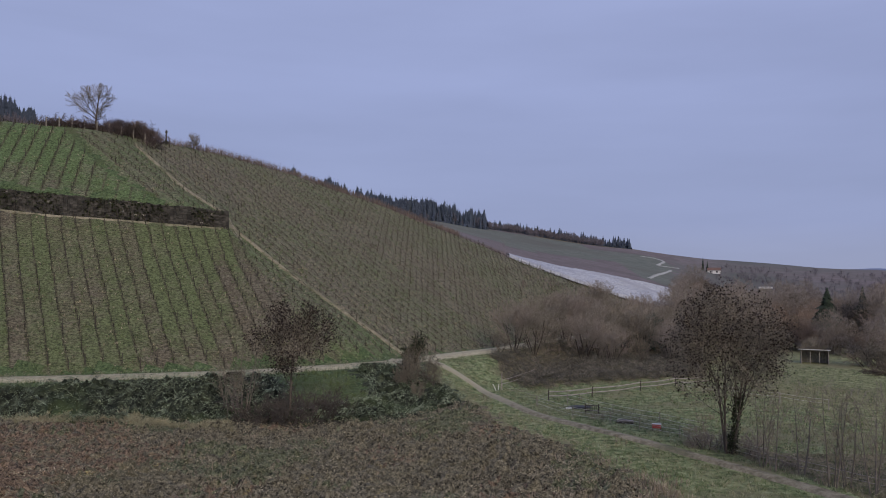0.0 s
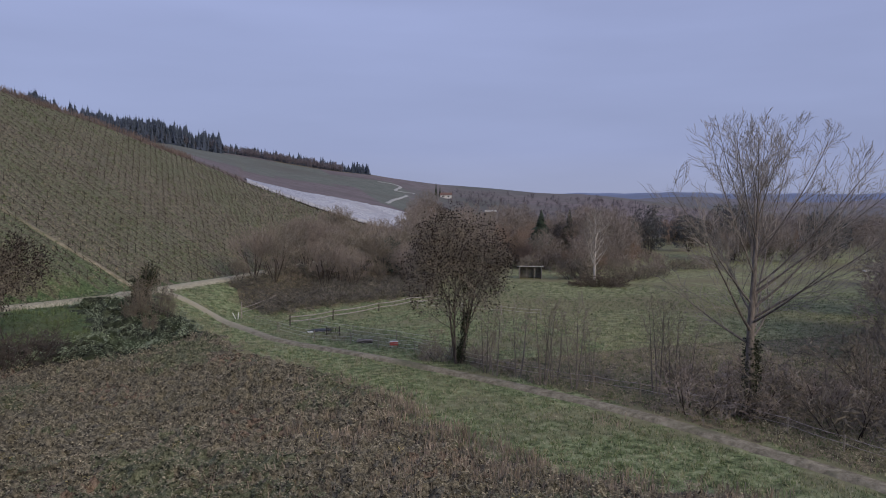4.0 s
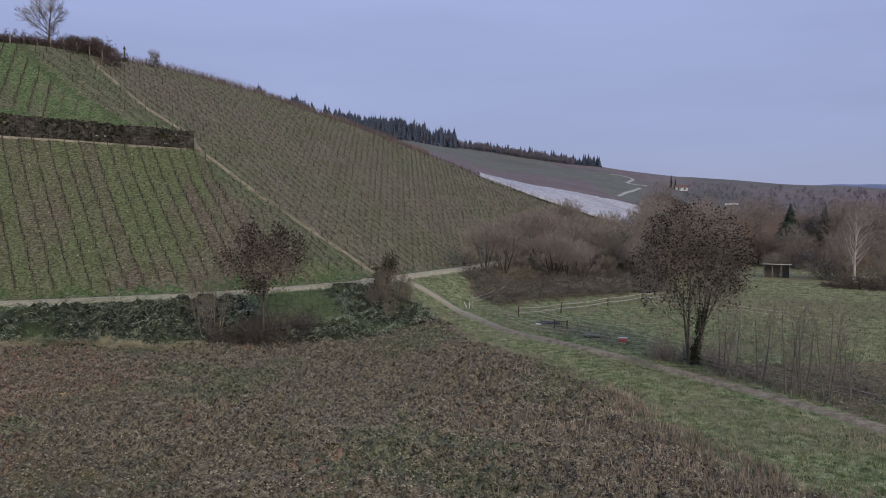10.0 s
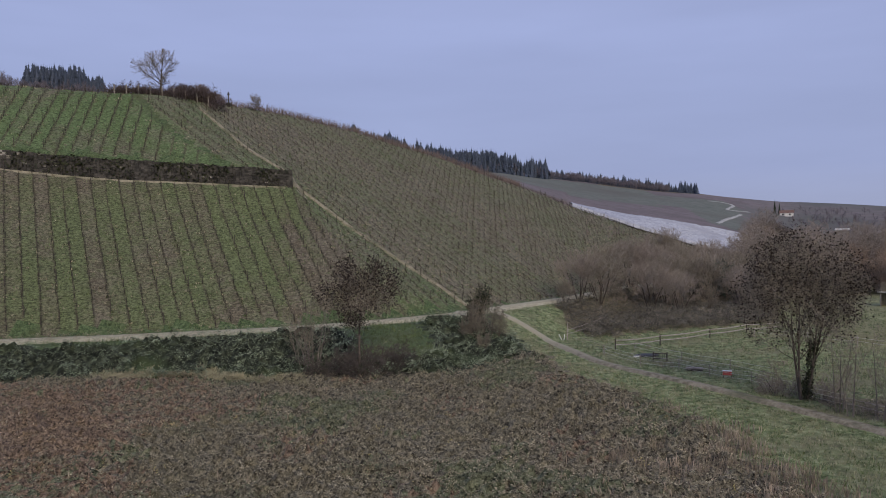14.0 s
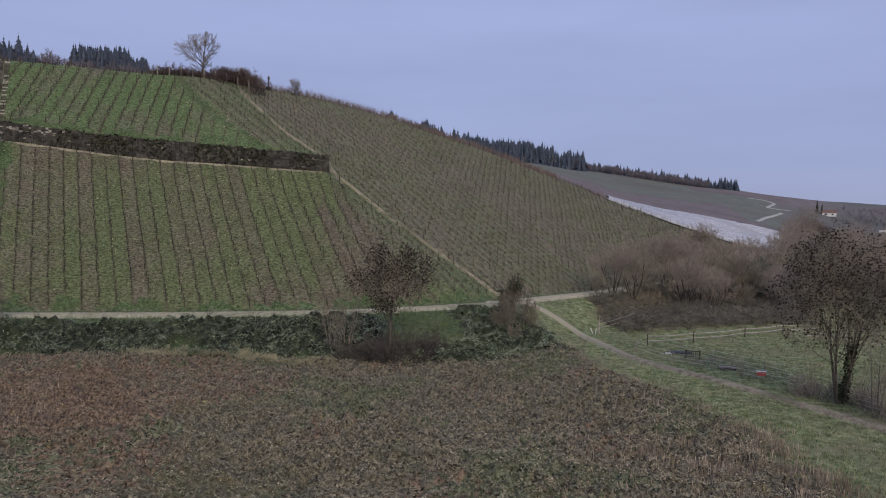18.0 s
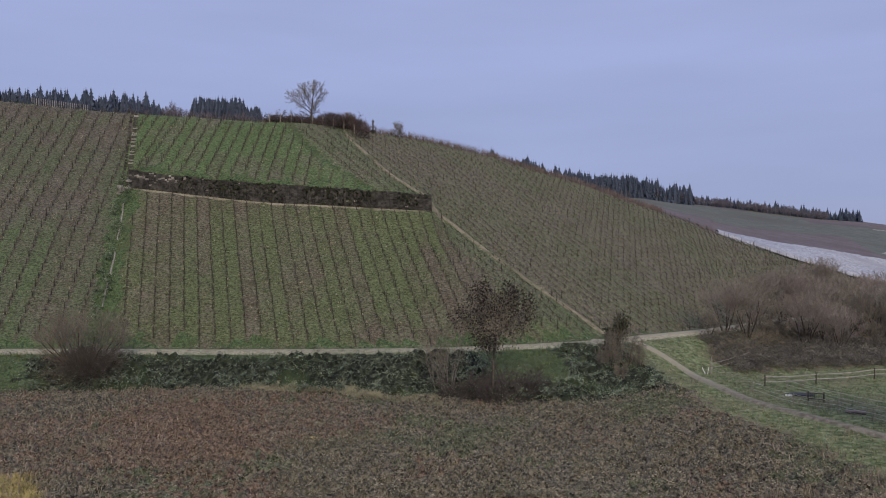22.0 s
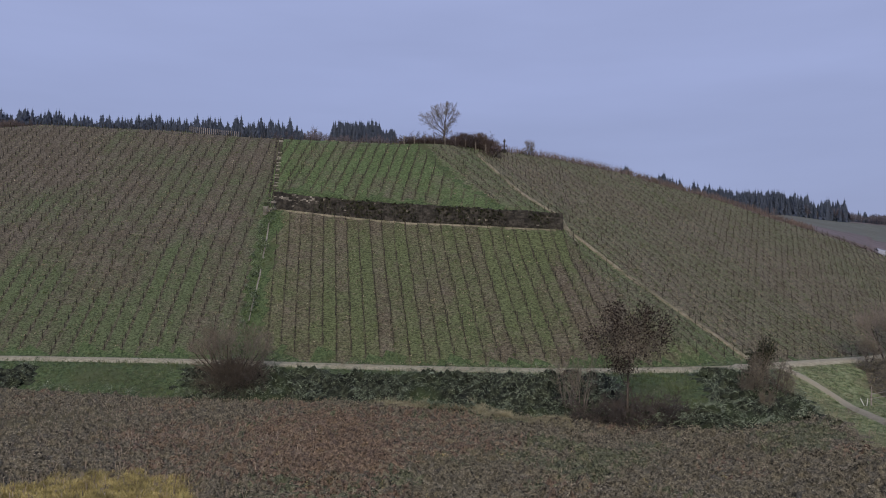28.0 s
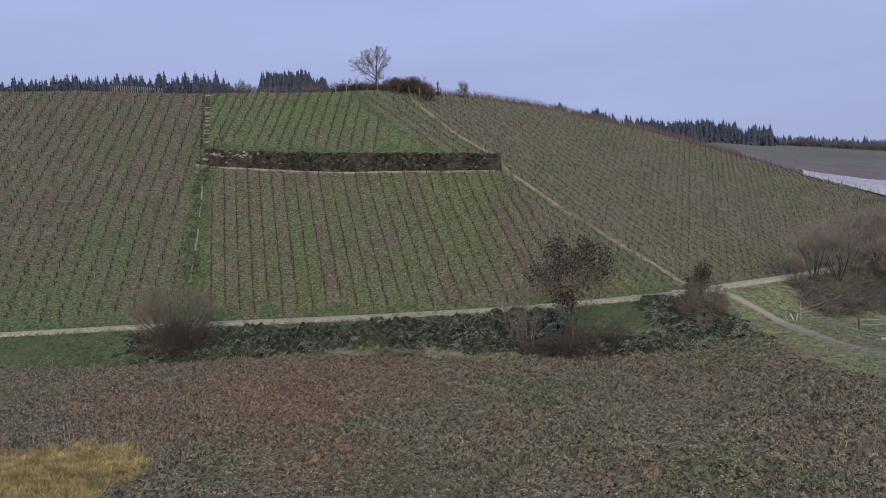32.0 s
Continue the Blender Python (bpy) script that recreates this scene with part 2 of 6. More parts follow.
M["bark_grey"] = bark_mat("greyish_bark", (0.085, 0.074, 0.064), (0.23, 0.20, 0.175))
M["bark_dark"] = bark_mat("dark_bark", (0.025, 0.02, 0.017), (0.075, 0.06, 0.05))
M["birch"] = bark_mat("birch_bark", (0.28, 0.25, 0.23), (0.58, 0.54, 0.5), 3.0)
M["twig"] = plant_mat("brown_twigs", (0.12, 0.103, 0.081), (0.24, 0.21, 0.17), (0.15, 0.129, 0.103))
M["twig_pale"] = plant_mat("pale_twigs", (0.195, 0.176, 0.155), (0.33, 0.30, 0.268), (0.21, 0.187, 0.165))
M["twig_dark"] = plant_mat("dark_twigs", (0.06, 0.05, 0.04), (0.13, 0.108, 0.085), (0.085, 0.07, 0.056))
M["twig_thorn"] = plant_mat("blackish_thorn_twigs", (0.04, 0.034, 0.03), (0.115, 0.098, 0.087), (0.062, 0.053, 0.047))
M["twig_red"] = plant_mat("reddish_twigs", (0.135, 0.103, 0.09), (0.21, 0.162, 0.143), (0.135, 0.104, 0.092))
M["leaf_dead"] = plant_mat("dark_withered_leaves", (0.014, 0.01, 0.009), (0.042, 0.028, 0.021), (0.022, 0.016, 0.013))
M["ivy"] = plant_mat("ivy_leaves", (0.02, 0.024, 0.012), (0.05, 0.055, 0.026), (0.03, 0.034, 0.018), 0.5)
# Strong tone patches stand in for shaded gaps and bright tops of the mounds.
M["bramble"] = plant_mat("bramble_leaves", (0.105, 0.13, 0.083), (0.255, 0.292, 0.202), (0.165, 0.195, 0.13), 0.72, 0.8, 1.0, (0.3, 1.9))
M["weed_green"] = plant_mat("green_weed_leaves", (0.085, 0.096, 0.056), (0.205, 0.22, 0.13), (0.13, 0.14, 0.08), 0.75, 0.8, 1.2)
M["weed_leaf"] = plant_mat("withered_weed_leaves", (0.21, 0.187, 0.127), (0.35, 0.309, 0.212), (0.232, 0.206, 0.138), 0.85, 1.3, 2.4, (0.62, 1.42))
M["weed_red"] = plant_mat("russet_weed_leaves", (0.213, 0.157, 0.098), (0.355, 0.264, 0.17), (0.195, 0.142, 0.088), 0.85, 1.3, 2.4, (0.62, 1.42))
M["straw"] = plant_mat("straw_grass", (0.20, 0.165, 0.06), (0.50, 0.42, 0.19), (0.36, 0.305, 0.125), 0.8, 1.1, 0.8)
M["edge_straw"] = plant_mat("bleached_straw", (0.2, 0.187, 0.12), (0.4, 0.37, 0.25), (0.26, 0.242, 0.158), 0.8, 1.1, 1.0)
M["blade"] = plant_mat("grass_blades", (0.05, 0.075, 0.027), (0.2, 0.252, 0.112), (0.085, 0.104, 0.048), 0.7)
M["blade_pale"] = plant_mat("bleached_grass", (0.16, 0.155, 0.085), (0.42, 0.41, 0.28), (0.24, 0.235, 0.14), 0.75)
M["vine"] = plant_mat("vine_wood", (0.022, 0.02, 0.015), (0.075, 0.064, 0.047), (0.04, 0.035, 0.027))
# Needles of the far forest, lightened and blued to paint in the haze.
M["spruce"] = plant_mat("hazed_spruce_needles", (0.052, 0.066, 0.096), (0.084, 0.102, 0.138), (0.06, 0.076, 0.107), 0.95, 0.2)
M["tan"] = plant_mat("tan_dry_grass", (0.17, 0.14, 0.108), (0.36, 0.30, 0.238), (0.21, 0.172, 0.135), 0.85, 1.0, 0.7)
M["evergreen"] = plant_mat("evergreen_leaves", (0.035, 0.048, 0.04), (0.105, 0.13, 0.108), (0.05, 0.066, 0.054), 0.6, 0.6)
# Ivy leaves paled by painted haze for trees across the meadow.
M["evergreen_far"] = plant_mat("hazed_ivy_leaves", (0.075, 0.082, 0.085), (0.13, 0.137, 0.137), (0.09, 0.096, 0.098), 0.8, 0.6)
M["twig_plum"] = plant_mat("plum_brown_twigs", (0.062, 0.047, 0.046), (0.125, 0.095, 0.092), (0.08, 0.062, 0.06))
M["needle"] = plant_mat("dark_conifer_needles", (0.026, 0.038, 0.026), (0.055, 0.072, 0.048), (0.035, 0.048, 0.034), 0.8, 0.4)
M["twig_grey"] = plant_mat("greyish_twigs", (0.16, 0.14, 0.112), (0.30, 0.265, 0.218), (0.19, 0.165, 0.135))
# Brown twigs paled to paint in haze beyond the meadow; nearer shrubs share them.
M["twig_haze"] = plant_mat("hazed_brown_twigs", (0.19, 0.162, 0.14), (0.30, 0.258, 0.222), (0.22, 0.188, 0.165))
M["twig_rust"] = plant_mat("rusty_willow_twigs", (0.20, 0.15, 0.118), (0.295, 0.222, 0.178), (0.19, 0.144, 0.115))
M["dead_bramble"] = plant_mat("dead_brambles", (0.075, 0.07, 0.055), (0.265, 0.24, 0.195), (0.11, 0.10, 0.08), 0.8, 0.6, 0.9)
# Brown slope with a mauve cast of haze painted in.
M["far_brown"] = ground_mat("hazed_ploughed_slope", (0.115, 0.094, 0.092), (0.148, 0.122, 0.12), (0.18, 0.15, 0.148), (0.132, 0.112, 0.108), 0.012, 0.15, 0.55, 0.2)
# Twigs of distant woods, their violet-grey tone holds painted haze.
M["wood_far"] = plant_mat("hazed_bare_wood", (0.125, 0.112, 0.132), (0.185, 0.165, 0.185), (0.15, 0.134, 0.152), 0.9, 0.05)


def hard_mat(name, a, b, scale=3.0, rough=0.8, bump=0.3, metal=0.0):
    m, nt, bsdf = base_mat(name, rough)
    geo = nt.nodes.new("ShaderNodeNewGeometry")
    f = noise_node(nt, geo.outputs["Position"], scale, 6, 0.65)
    col = mix_node(nt, ramp_node(nt, f, [(0.35, (0, 0, 0)), (0.65, (1, 1, 1))]), a, b)
    hsv = nt.nodes.new("ShaderNodeHueSaturation")
    nt.links.new(math_node(nt, "MULTIPLY_ADD", geo.outputs["Random Per Island"], 0.7, 0.65), hsv.inputs["Value"])
    nt.links.new(col, hsv.inputs["Color"])
    nt.links.new(hsv.outputs[0], bsdf.inputs["Base Color"])
    bsdf.inputs["Metallic"].default_value = metal
    bump_to(nt, bsdf, f, bump, 0.02)
    return m


M["stone_dark"] = hard_mat("dark_slate_stone", (0.024, 0.023, 0.021), (0.085, 0.078, 0.069), 1.2)
M["stone_pale"] = hard_mat("pale_limestone", (0.17, 0.155, 0.135), (0.34, 0.32, 0.28), 1.5)
M["post"] = hard_mat("weathered_post_wood", (0.16, 0.135, 0.105), (0.30, 0.27, 0.225), 5.0)
M["post_dark"] = hard_mat("dark_post_wood", (0.04, 0.034, 0.03), (0.085, 0.07, 0.06), 5.0)
M["rail"] = hard_mat("silvery_rail_wood", (0.22, 0.19, 0.165), (0.40, 0.36, 0.33), 4.0)
M["white"] = hard_mat("white_paint", (0.55, 0.54, 0.52), (0.75, 0.74, 0.72), 2.0, 0.6)
M["tape"] = hard_mat("white_fence_tape", (0.42, 0.39, 0.34), (0.58, 0.55, 0.5), 2.0, 0.6)
M["red"] = hard_mat("faded_red_paint", (0.34, 0.06, 0.05), (0.45, 0.10, 0.085), 4.0, 0.6)
M["roof_tin"] = hard_mat("pale_sheet_roof", (0.42, 0.42, 0.43), (0.62, 0.62, 0.62), 1.5, 0.45)
M["plank"] = hard_mat("grey_brown_boards", (0.15, 0.138, 0.123), (0.25, 0.232, 0.21), 3.0)
M["black"] = hard_mat("black_sheeting", (0.012, 0.012, 0.014), (0.03, 0.03, 0.034), 3.0, 0.5)
M["net"] = ground_mat("white_netting", (0.23, 0.24, 0.28), (0.37, 0.385, 0.43), (0.50, 0.515, 0.56), (0.38, 0.39, 0.44), 0.05, 0.8, 0.6, 0.4)
M["tile_roof"] = hard_mat("brown_roof_tiles", (0.12, 0.075, 0.06), (0.18, 0.115, 0.095), 1.0)
M["glass"] = hard_mat("dark_window_glass", (0.02, 0.022, 0.026), (0.03, 0.033, 0.04), 1.0, 0.1, 0.0)
# Haze is mixed into both hill colours: grey-violet nearer, blue farther off.
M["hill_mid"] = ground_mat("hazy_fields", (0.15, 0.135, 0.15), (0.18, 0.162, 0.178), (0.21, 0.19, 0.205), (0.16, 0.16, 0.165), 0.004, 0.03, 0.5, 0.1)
M["hill_blue"] = ground_mat("hazed_wooded_hills", (0.125, 0.165, 0.265), (0.15, 0.19, 0.30), (0.18, 0.22, 0.33), (0.18, 0.21, 0.29), 0.002, 0.02, 0.55, 0.1)


# ---- lie of the land (metres, eye over the origin) ----
TRACK_Z = 2.57
# across the valley: s runs up the slope, r along it to the right
S_DIR = (-0.342, 0.940)
R_DIR = (0.940, 0.342)
TRACK_R = (-400, -180, -111, -72.8, -42.5, -25.7, -12.7, 2.2, 9.4, 22.4, 28.8, 37, 49.6, 67, 100, 150)
TRACK_S = (70, 84, 91.5, 94.5, 94.0, 92.0, 90.4, 89.8, 90.2, 93.6, 96.0, 101.5, 109, 122.8, 151, 194)
EDGE_R = (-400, -150, -100, -65, -36, -17, 2.6, 12, 21, 32, 45, 70)
EDGE_S = (60, 78, 88, 87, 81, 80.5, 75, 70, 71, 78, 93, 118)
# height and distance of the brow of the hill by bearing
BROW_AZ = (-180, -100, -60, -30, -21, -15.9, -13.8, -11.7, -9.6, -4.8, -2.7, 4.4, 9.5, 11, 16.3, 20.4, 28.2, 37, 44.8, 53.2, 61.1, 68, 71.6, 90, 120, 180)
BROW_Z = (0, 0, 0, 0.5, -1.1, 5.6, 7.5, 10.3, 13.0, 19.4, 22.4, 30.6, 35.0, 36.3, 39.1, 39.2, 39.1, 40.7, 43.3, 45.8, 43.5, 37.9, 34.6, 27.2, 0, 0)
BROW_D = (250, 250, 250, 250, 285.0, 235.0, 228.0, 221.0, 214.0, 198.0, 196.0, 186.0, 178.0, 177.0, 168.0, 159.0, 152.0, 159.0, 171.0, 189.0, 205.0, 218.0, 227.0, 376.0, 250, 250)
# far ridge: bearing and rise in degrees seen from the eye
RIDGE_AZ = (-180, -90, -60, -50, -40, -34, -31, -26.6, -23.6, -19.4, -13.8, -11.7, -9.6, -7.6, -5.5, -2.4, 1.8, 4, 6, 7.4, 10, 13, 20, 30, 36, 45, 61, 72, 90, 120, 180)
RIDGE_EL = (-1.0, -1.0, -1.0, -0.9, -0.4, 0.35, 0.7, 0.88, 1.17, 1.46, 2.32, 2.53, 2.83, 3.15, 3.5, 3.84, 4.45, 4.84, 5.14, 5.5, 6.1, 6.9, 8.8, 10.0, 10.1, 9.9, 9.1, 8.4, 6.5, 3, 0.2)

# top of the netted field
NET_AZ = (-20, -16.84, -13.03, -10.82, -7.55, -4.6)
NET_EL = (-1.6, -0.85, -0.05, 0.37, 0.9, 1.62)


def soft_min(a, b, k):
    h = np.clip(0.5 + 0.5 * (b - a) / k, 0, 1)
    return b * (1 - h) + a * h - k * h * (1 - h)


def soft_step(v):
    v = np.clip(v, 0, 1)
    return v * v * (3 - 2 * v)


def bearings(x, y):
    return np.degrees(np.arctan2(-x, y)), np.hypot(x, y)


def rs(x, y):
    return x * R_DIR[0] + y * R_DIR[1], x * S_DIR[0] + y * S_DIR[1]


WALL_A, WALL_B = np.array((-78.46, 101.77)), np.array((-32.33, 113.07))
WALL_U = (WALL_B - WALL_A) / np.linalg.norm(WALL_B - WALL_A)
WALL_N = np.array((-WALL_U[1], WALL_U[0]))
WALL_LEN = float(np.linalg.norm(WALL_B - WALL_A))
# bow of the wall in plan, its foot and its crest, along the chord
WALL_T = (0, 7.96, 14.8, 24.24, 35.98, 47.49)
WALL_BOW = (0, -0.43, -0.59, -0.77, -0.51, 0)
WALL_FOOT = (24.5, 23.58, 22.9, 22.03, 21.34, 20.76)
WALL_TOP = (27.53, 26.46, 25.75, 25.01, 24.26, 23.44)


def wall_scale(x, y):
    a = (x - WALL_A[0]) * WALL_U[0] + (y - WALL_A[1]) * WALL_U[1]
    b = (x - WALL_A[0]) * WALL_N[0] + (y - WALL_A[1]) * WALL_N[1]
    return a, b - np.interp(a, WALL_T, WALL_BOW)


def slopes(x, y):
    """The two faces of the hillside, before the brow is cut off."""
    r, s = rs(x, y)
    west = TRACK_Z + 0.72 * (s - 92.0)
    east = TRACK_Z + 0.60 * (x * -0.848 + y * 0.530 - 59.5)
    return soft_min(west, east, 2.0)


def height(x, y):
    x, y = np.asarray(x, float), np.asarray(y, float)
    az, d = bearings(x, y)
    r, s = rs(x, y)
    hill = slopes(x, y)
    # terrace above the dry stone wall
    a, b = wall_scale(x, y)
    on = np.clip((a + 0.3) / 0.5, 0, 1) * np.clip((WALL_LEN + 0.2 - a) / 0.5, 0, 1)
    hill = hill + on * 1.5 * (b > 1.8) * np.clip(1 - (b - 4) / 30, 0, 1)
    # the ledge along the foot of the wall
    ledge = np.interp(a, WALL_T, WALL_FOOT) - 0.9 * np.maximum(0, -b - 1.2) - 1.1 * np.maximum(0, a - WALL_LEN - 0.3)
    hill = np.where((a > 0) & (a < WALL_LEN + 6) & (b > -6) & (b < 1.8), np.maximum(hill, ledge), hill)
    brow = np.interp(az, BROW_AZ, BROW_Z) - 0.10 * np.maximum(0, d - np.interp(az, BROW_AZ, BROW_D))
    hill = soft_min(hill, brow, 1.6)
    past = s - np.interp(r, TRACK_R, TRACK_S)
    hill = np.minimum(hill, TRACK_Z + 0.9 * np.maximum(0, past - 2.2))
    edge = np.interp(r, EDGE_R, EDGE_S)
    track = np.interp(r, TRACK_R, TRACK_S)
    bank = TRACK_Z * soft_step((s - edge) / np.maximum(2.5, track - 2.3 - edge))
    # the bank runs out to the right of the fork, where the meadow begins
    bank = bank * (1 - 0.85 * soft_step((r - 62) / 60))
    near = np.where(past > 2.2, np.maximum(hill, bank * (past < 30)), bank)
    ridge = EYE + 650 * np.tan(np.radians(np.interp(az, RIDGE_AZ, RIDGE_EL)))
    far = np.clip((d - 270) / 380, 0, 1) * ridge - 0.02 * np.maximum(0, d - 700)
    # east of the spur the fields climb on from the brow to the ridge
    d0 = np.interp(az, BROW_AZ, BROW_D) - 8
    t0 = (np.interp(az, BROW_AZ, BROW_Z) - 0.4 - EYE) / d0
    t1 = (ridge - EYE) / 650
    # the netted field is the steep foot of that climb
    t2 = np.tan(np.radians(np.interp(az, NET_AZ, NET_EL)))
    t2 = np.where((az < -4.6) & (az > -20), t2, t0 + (t1 - t0) * 70 / (650 - d0))
    climb = np.where(d < d0 + 70, t0 + (t2 - t0) * np.clip((d - d0) / 70, 0, 1), t2 + (t1 - t2) * np.clip((d - d0 - 70) / (580 - d0), 0, 1))
    climb = EYE + np.minimum(d, 650) * climb - 0.02 * np.maximum(0, d - 700)
    east = soft_step((4.0 - az) / 4.0) * (d > d0) * (az > -100)
    far = np.where(d > 270, far, -5) * (1 - east) + climb * east
    rough = 0.12 * np.sin(x * 0.21 + 1.3) * np.sin(y * 0.17) * np.clip((d - 8) / 30, 0, 1)
    out = np.maximum(near, far) + rough * (np.abs(past) > 3)
    return out


# ---- mesh helpers ----
class Soup:
    """Vertices and faces of one mesh, gathered piece by piece."""

    def __init__(self):
        self.v, self.f = [], []

    def tube(self, pts, radii, sides=4, cap=False):
        n0 = len(self.v)
        up = Vector((0, 0, 1))
        for i, p in enumerate(pts):
            a = pts[max(0, i - 1)]
            b = pts[min(len(pts) - 1, i + 1)]
            d = (b - a).normalized()
            side = d.cross(up if abs(d.z) < 0.95 else Vector((1, 0, 0))).normalized()
            other = side.cross(d)
            for k in range(sides):
                q = 2 * math.pi * k / sides
                self.v.append(p + (side * math.cos(q) + other * math.sin(q)) * radii[i])
        for i in range(len(pts) - 1):
            for k in range(sides):
                k2 = (k + 1) % sides
                self.f.append((n0 + i * sides + k, n0 + i * sides + k2, n0 + (i + 1) * sides + k2, n0 + (i + 1) * sides + k))
        if cap:
            self.f.append(tuple(n0 + (len(pts) - 1) * sides + k for k in range(sides)))
            self.f.append(tuple(n0 + sides - 1 - k for k in range(sides)))

    def quad(self, a, b, c, d):
        n = len(self.v)
        self.v += [a, b, c, d]
        self.f.append((n, n + 1, n + 2, n + 3))

    def tri(self, a, b, c):
        n = len(self.v)
        self.v += [a, b, c]
        self.f.append((n, n + 1, n + 2))

    def leaf(self, p, size, rng):
        """A folded leaf: two triangles about a bent midrib."""
        d = Vector((rng.uniform(-1, 1), rng.uniform(-1, 1), rng.uniform(-0.9, 0.7))).normalized()
        w = d.cross(Vector((rng.uniform(-1, 1), rng.uniform(-1, 1), rng.uniform(-1, 1)))).normalized() * size * 0.42
        m = p + d * size * 0.5 + d.cross(w) * 0.25
        n = len(self.v)
        self.v += [p, m + w, p + d * size, m - w]
        self.f += [(n, n + 1, n + 2), (n, n + 2, n + 3)]

    def flat_leaf(self, p, size, rng):
        """A withered leaf lying nearly flat, bent along its midrib."""
        a = rng.uniform(0, 6.28)
        d = Vector((math.cos(a), math.sin(a), rng.uniform(-0.35, 0.35))) * size
        w = Vector((-math.sin(a), math.cos(a), rng.uniform(-0.5, 0.5))) * size * 0.4
        m = p + d * 0.5 + Vector((0, 0, size * 0.15))
        n = len(self.v)
        self.v += [p, m + w, p + d, m - w]
        self.f += [(n, n + 1, n + 2), (n, n + 2, n + 3)]

    def box(self, lo, hi, m=None, jit=0.0, rng=None):
        n = len(self.v)
        for z in (lo[2], hi[2]):
            for x, y in ((lo[0], lo[1]), (hi[0], lo[1]), (hi[0], hi[1]), (lo[0], hi[1])):
                p = Vector((x, y, z))
                if jit:
                    p += Vector((rng.uniform(-jit, jit), rng.uniform(-jit, jit), rng.uniform(-jit, jit)))
                self.v.append(m @ p if m else p)
        for q in ((3, 2, 1, 0), (4, 5, 6, 7), (0, 1, 5, 4), (1, 2, 6, 5), (2, 3, 7, 6), (3, 0, 4, 7)):
            self.f.append(tuple(n + k for k in q))

    def mesh(self, name, material, smooth=False):
        me = bpy.data.meshes.new(name)
        me.from_pydata([tuple(p) for p in self.v], [], self.f)
        me.materials.append(material)
        if smooth:
            me.shade_smooth()
        return me


def part(name, me, parent, label=""):
    ob = new(name, me)
    ob.parent = parent
    if label:
        ob["label"] = label
    return ob


def thing(name, label, category, group="", kind="", at=(0, 0, 0)):
    ob = new(name)
    ob.empty_display_size = 0.5
    ob.location = at
    return tagged(ob, label, category, group, kind)


def solo(name, me, label, category, group="", kind="", at=(0, 0, 0)):
    ob = new(name, me)
    ob.location = at
    return tagged(ob, label, category, group, kind)


def polar(az, d):
    a = radians(az)
    return -math.sin(a) * d, math.cos(a) * d


def ground(x, y):
    return float(height(x, y))


def spot(az, d, sink=0.0):
    x, y = polar(az, d)
    return Vector((x, y, ground(x, y) - sink))


# ---- the ground, one sheet to the horizon ----
def line_grid(lo, hi, step, end):
    inner = list(np.arange(lo, hi + 0.01, step))
    out, d, p = [], step, hi
    while p < end:
        d *= 1.13
        p += d
        out.append(p)
    back, d, p = [], step, lo
    while p > -end:
        d *= 1.13
        p -= d
        back.append(p)
    return np.array(back[::-1] + inner + out)


WEED_Y = (-60, 10, 20, 27, 35, 41, 54.6, 65, 71, 83, 95)
WEED_X = (60, 46, 36, 26, 17, 15.5, 13, 9.5, 6.2, 3.6, -2)
PATH_Y = (100, 104.6, 106.6, 109.7, 113.4, 118, 120.6, 126.6, 131, 160)
PATH_X = (0, -4.2, -8, -16.5, -25, -33.1, -41.2, -48.8, -54, -70)
# edges of the strip between the western and the lower plot, across the bearing of the stair
STRIP_AZ, STRIP_WEST, STRIP_EAST = 30.1, -18.6, -15.3


def row_scale(x, y, bearing):
    a = radians(bearing)
    return x * math.cos(a) + y * math.sin(a)


def thicket_edge(az):
    return np.interp(az, (-17, -16.5, -7.8, -6.8, -4.6, -3.7, -3), (113, 112, 97, 95, 104, 112, 130))


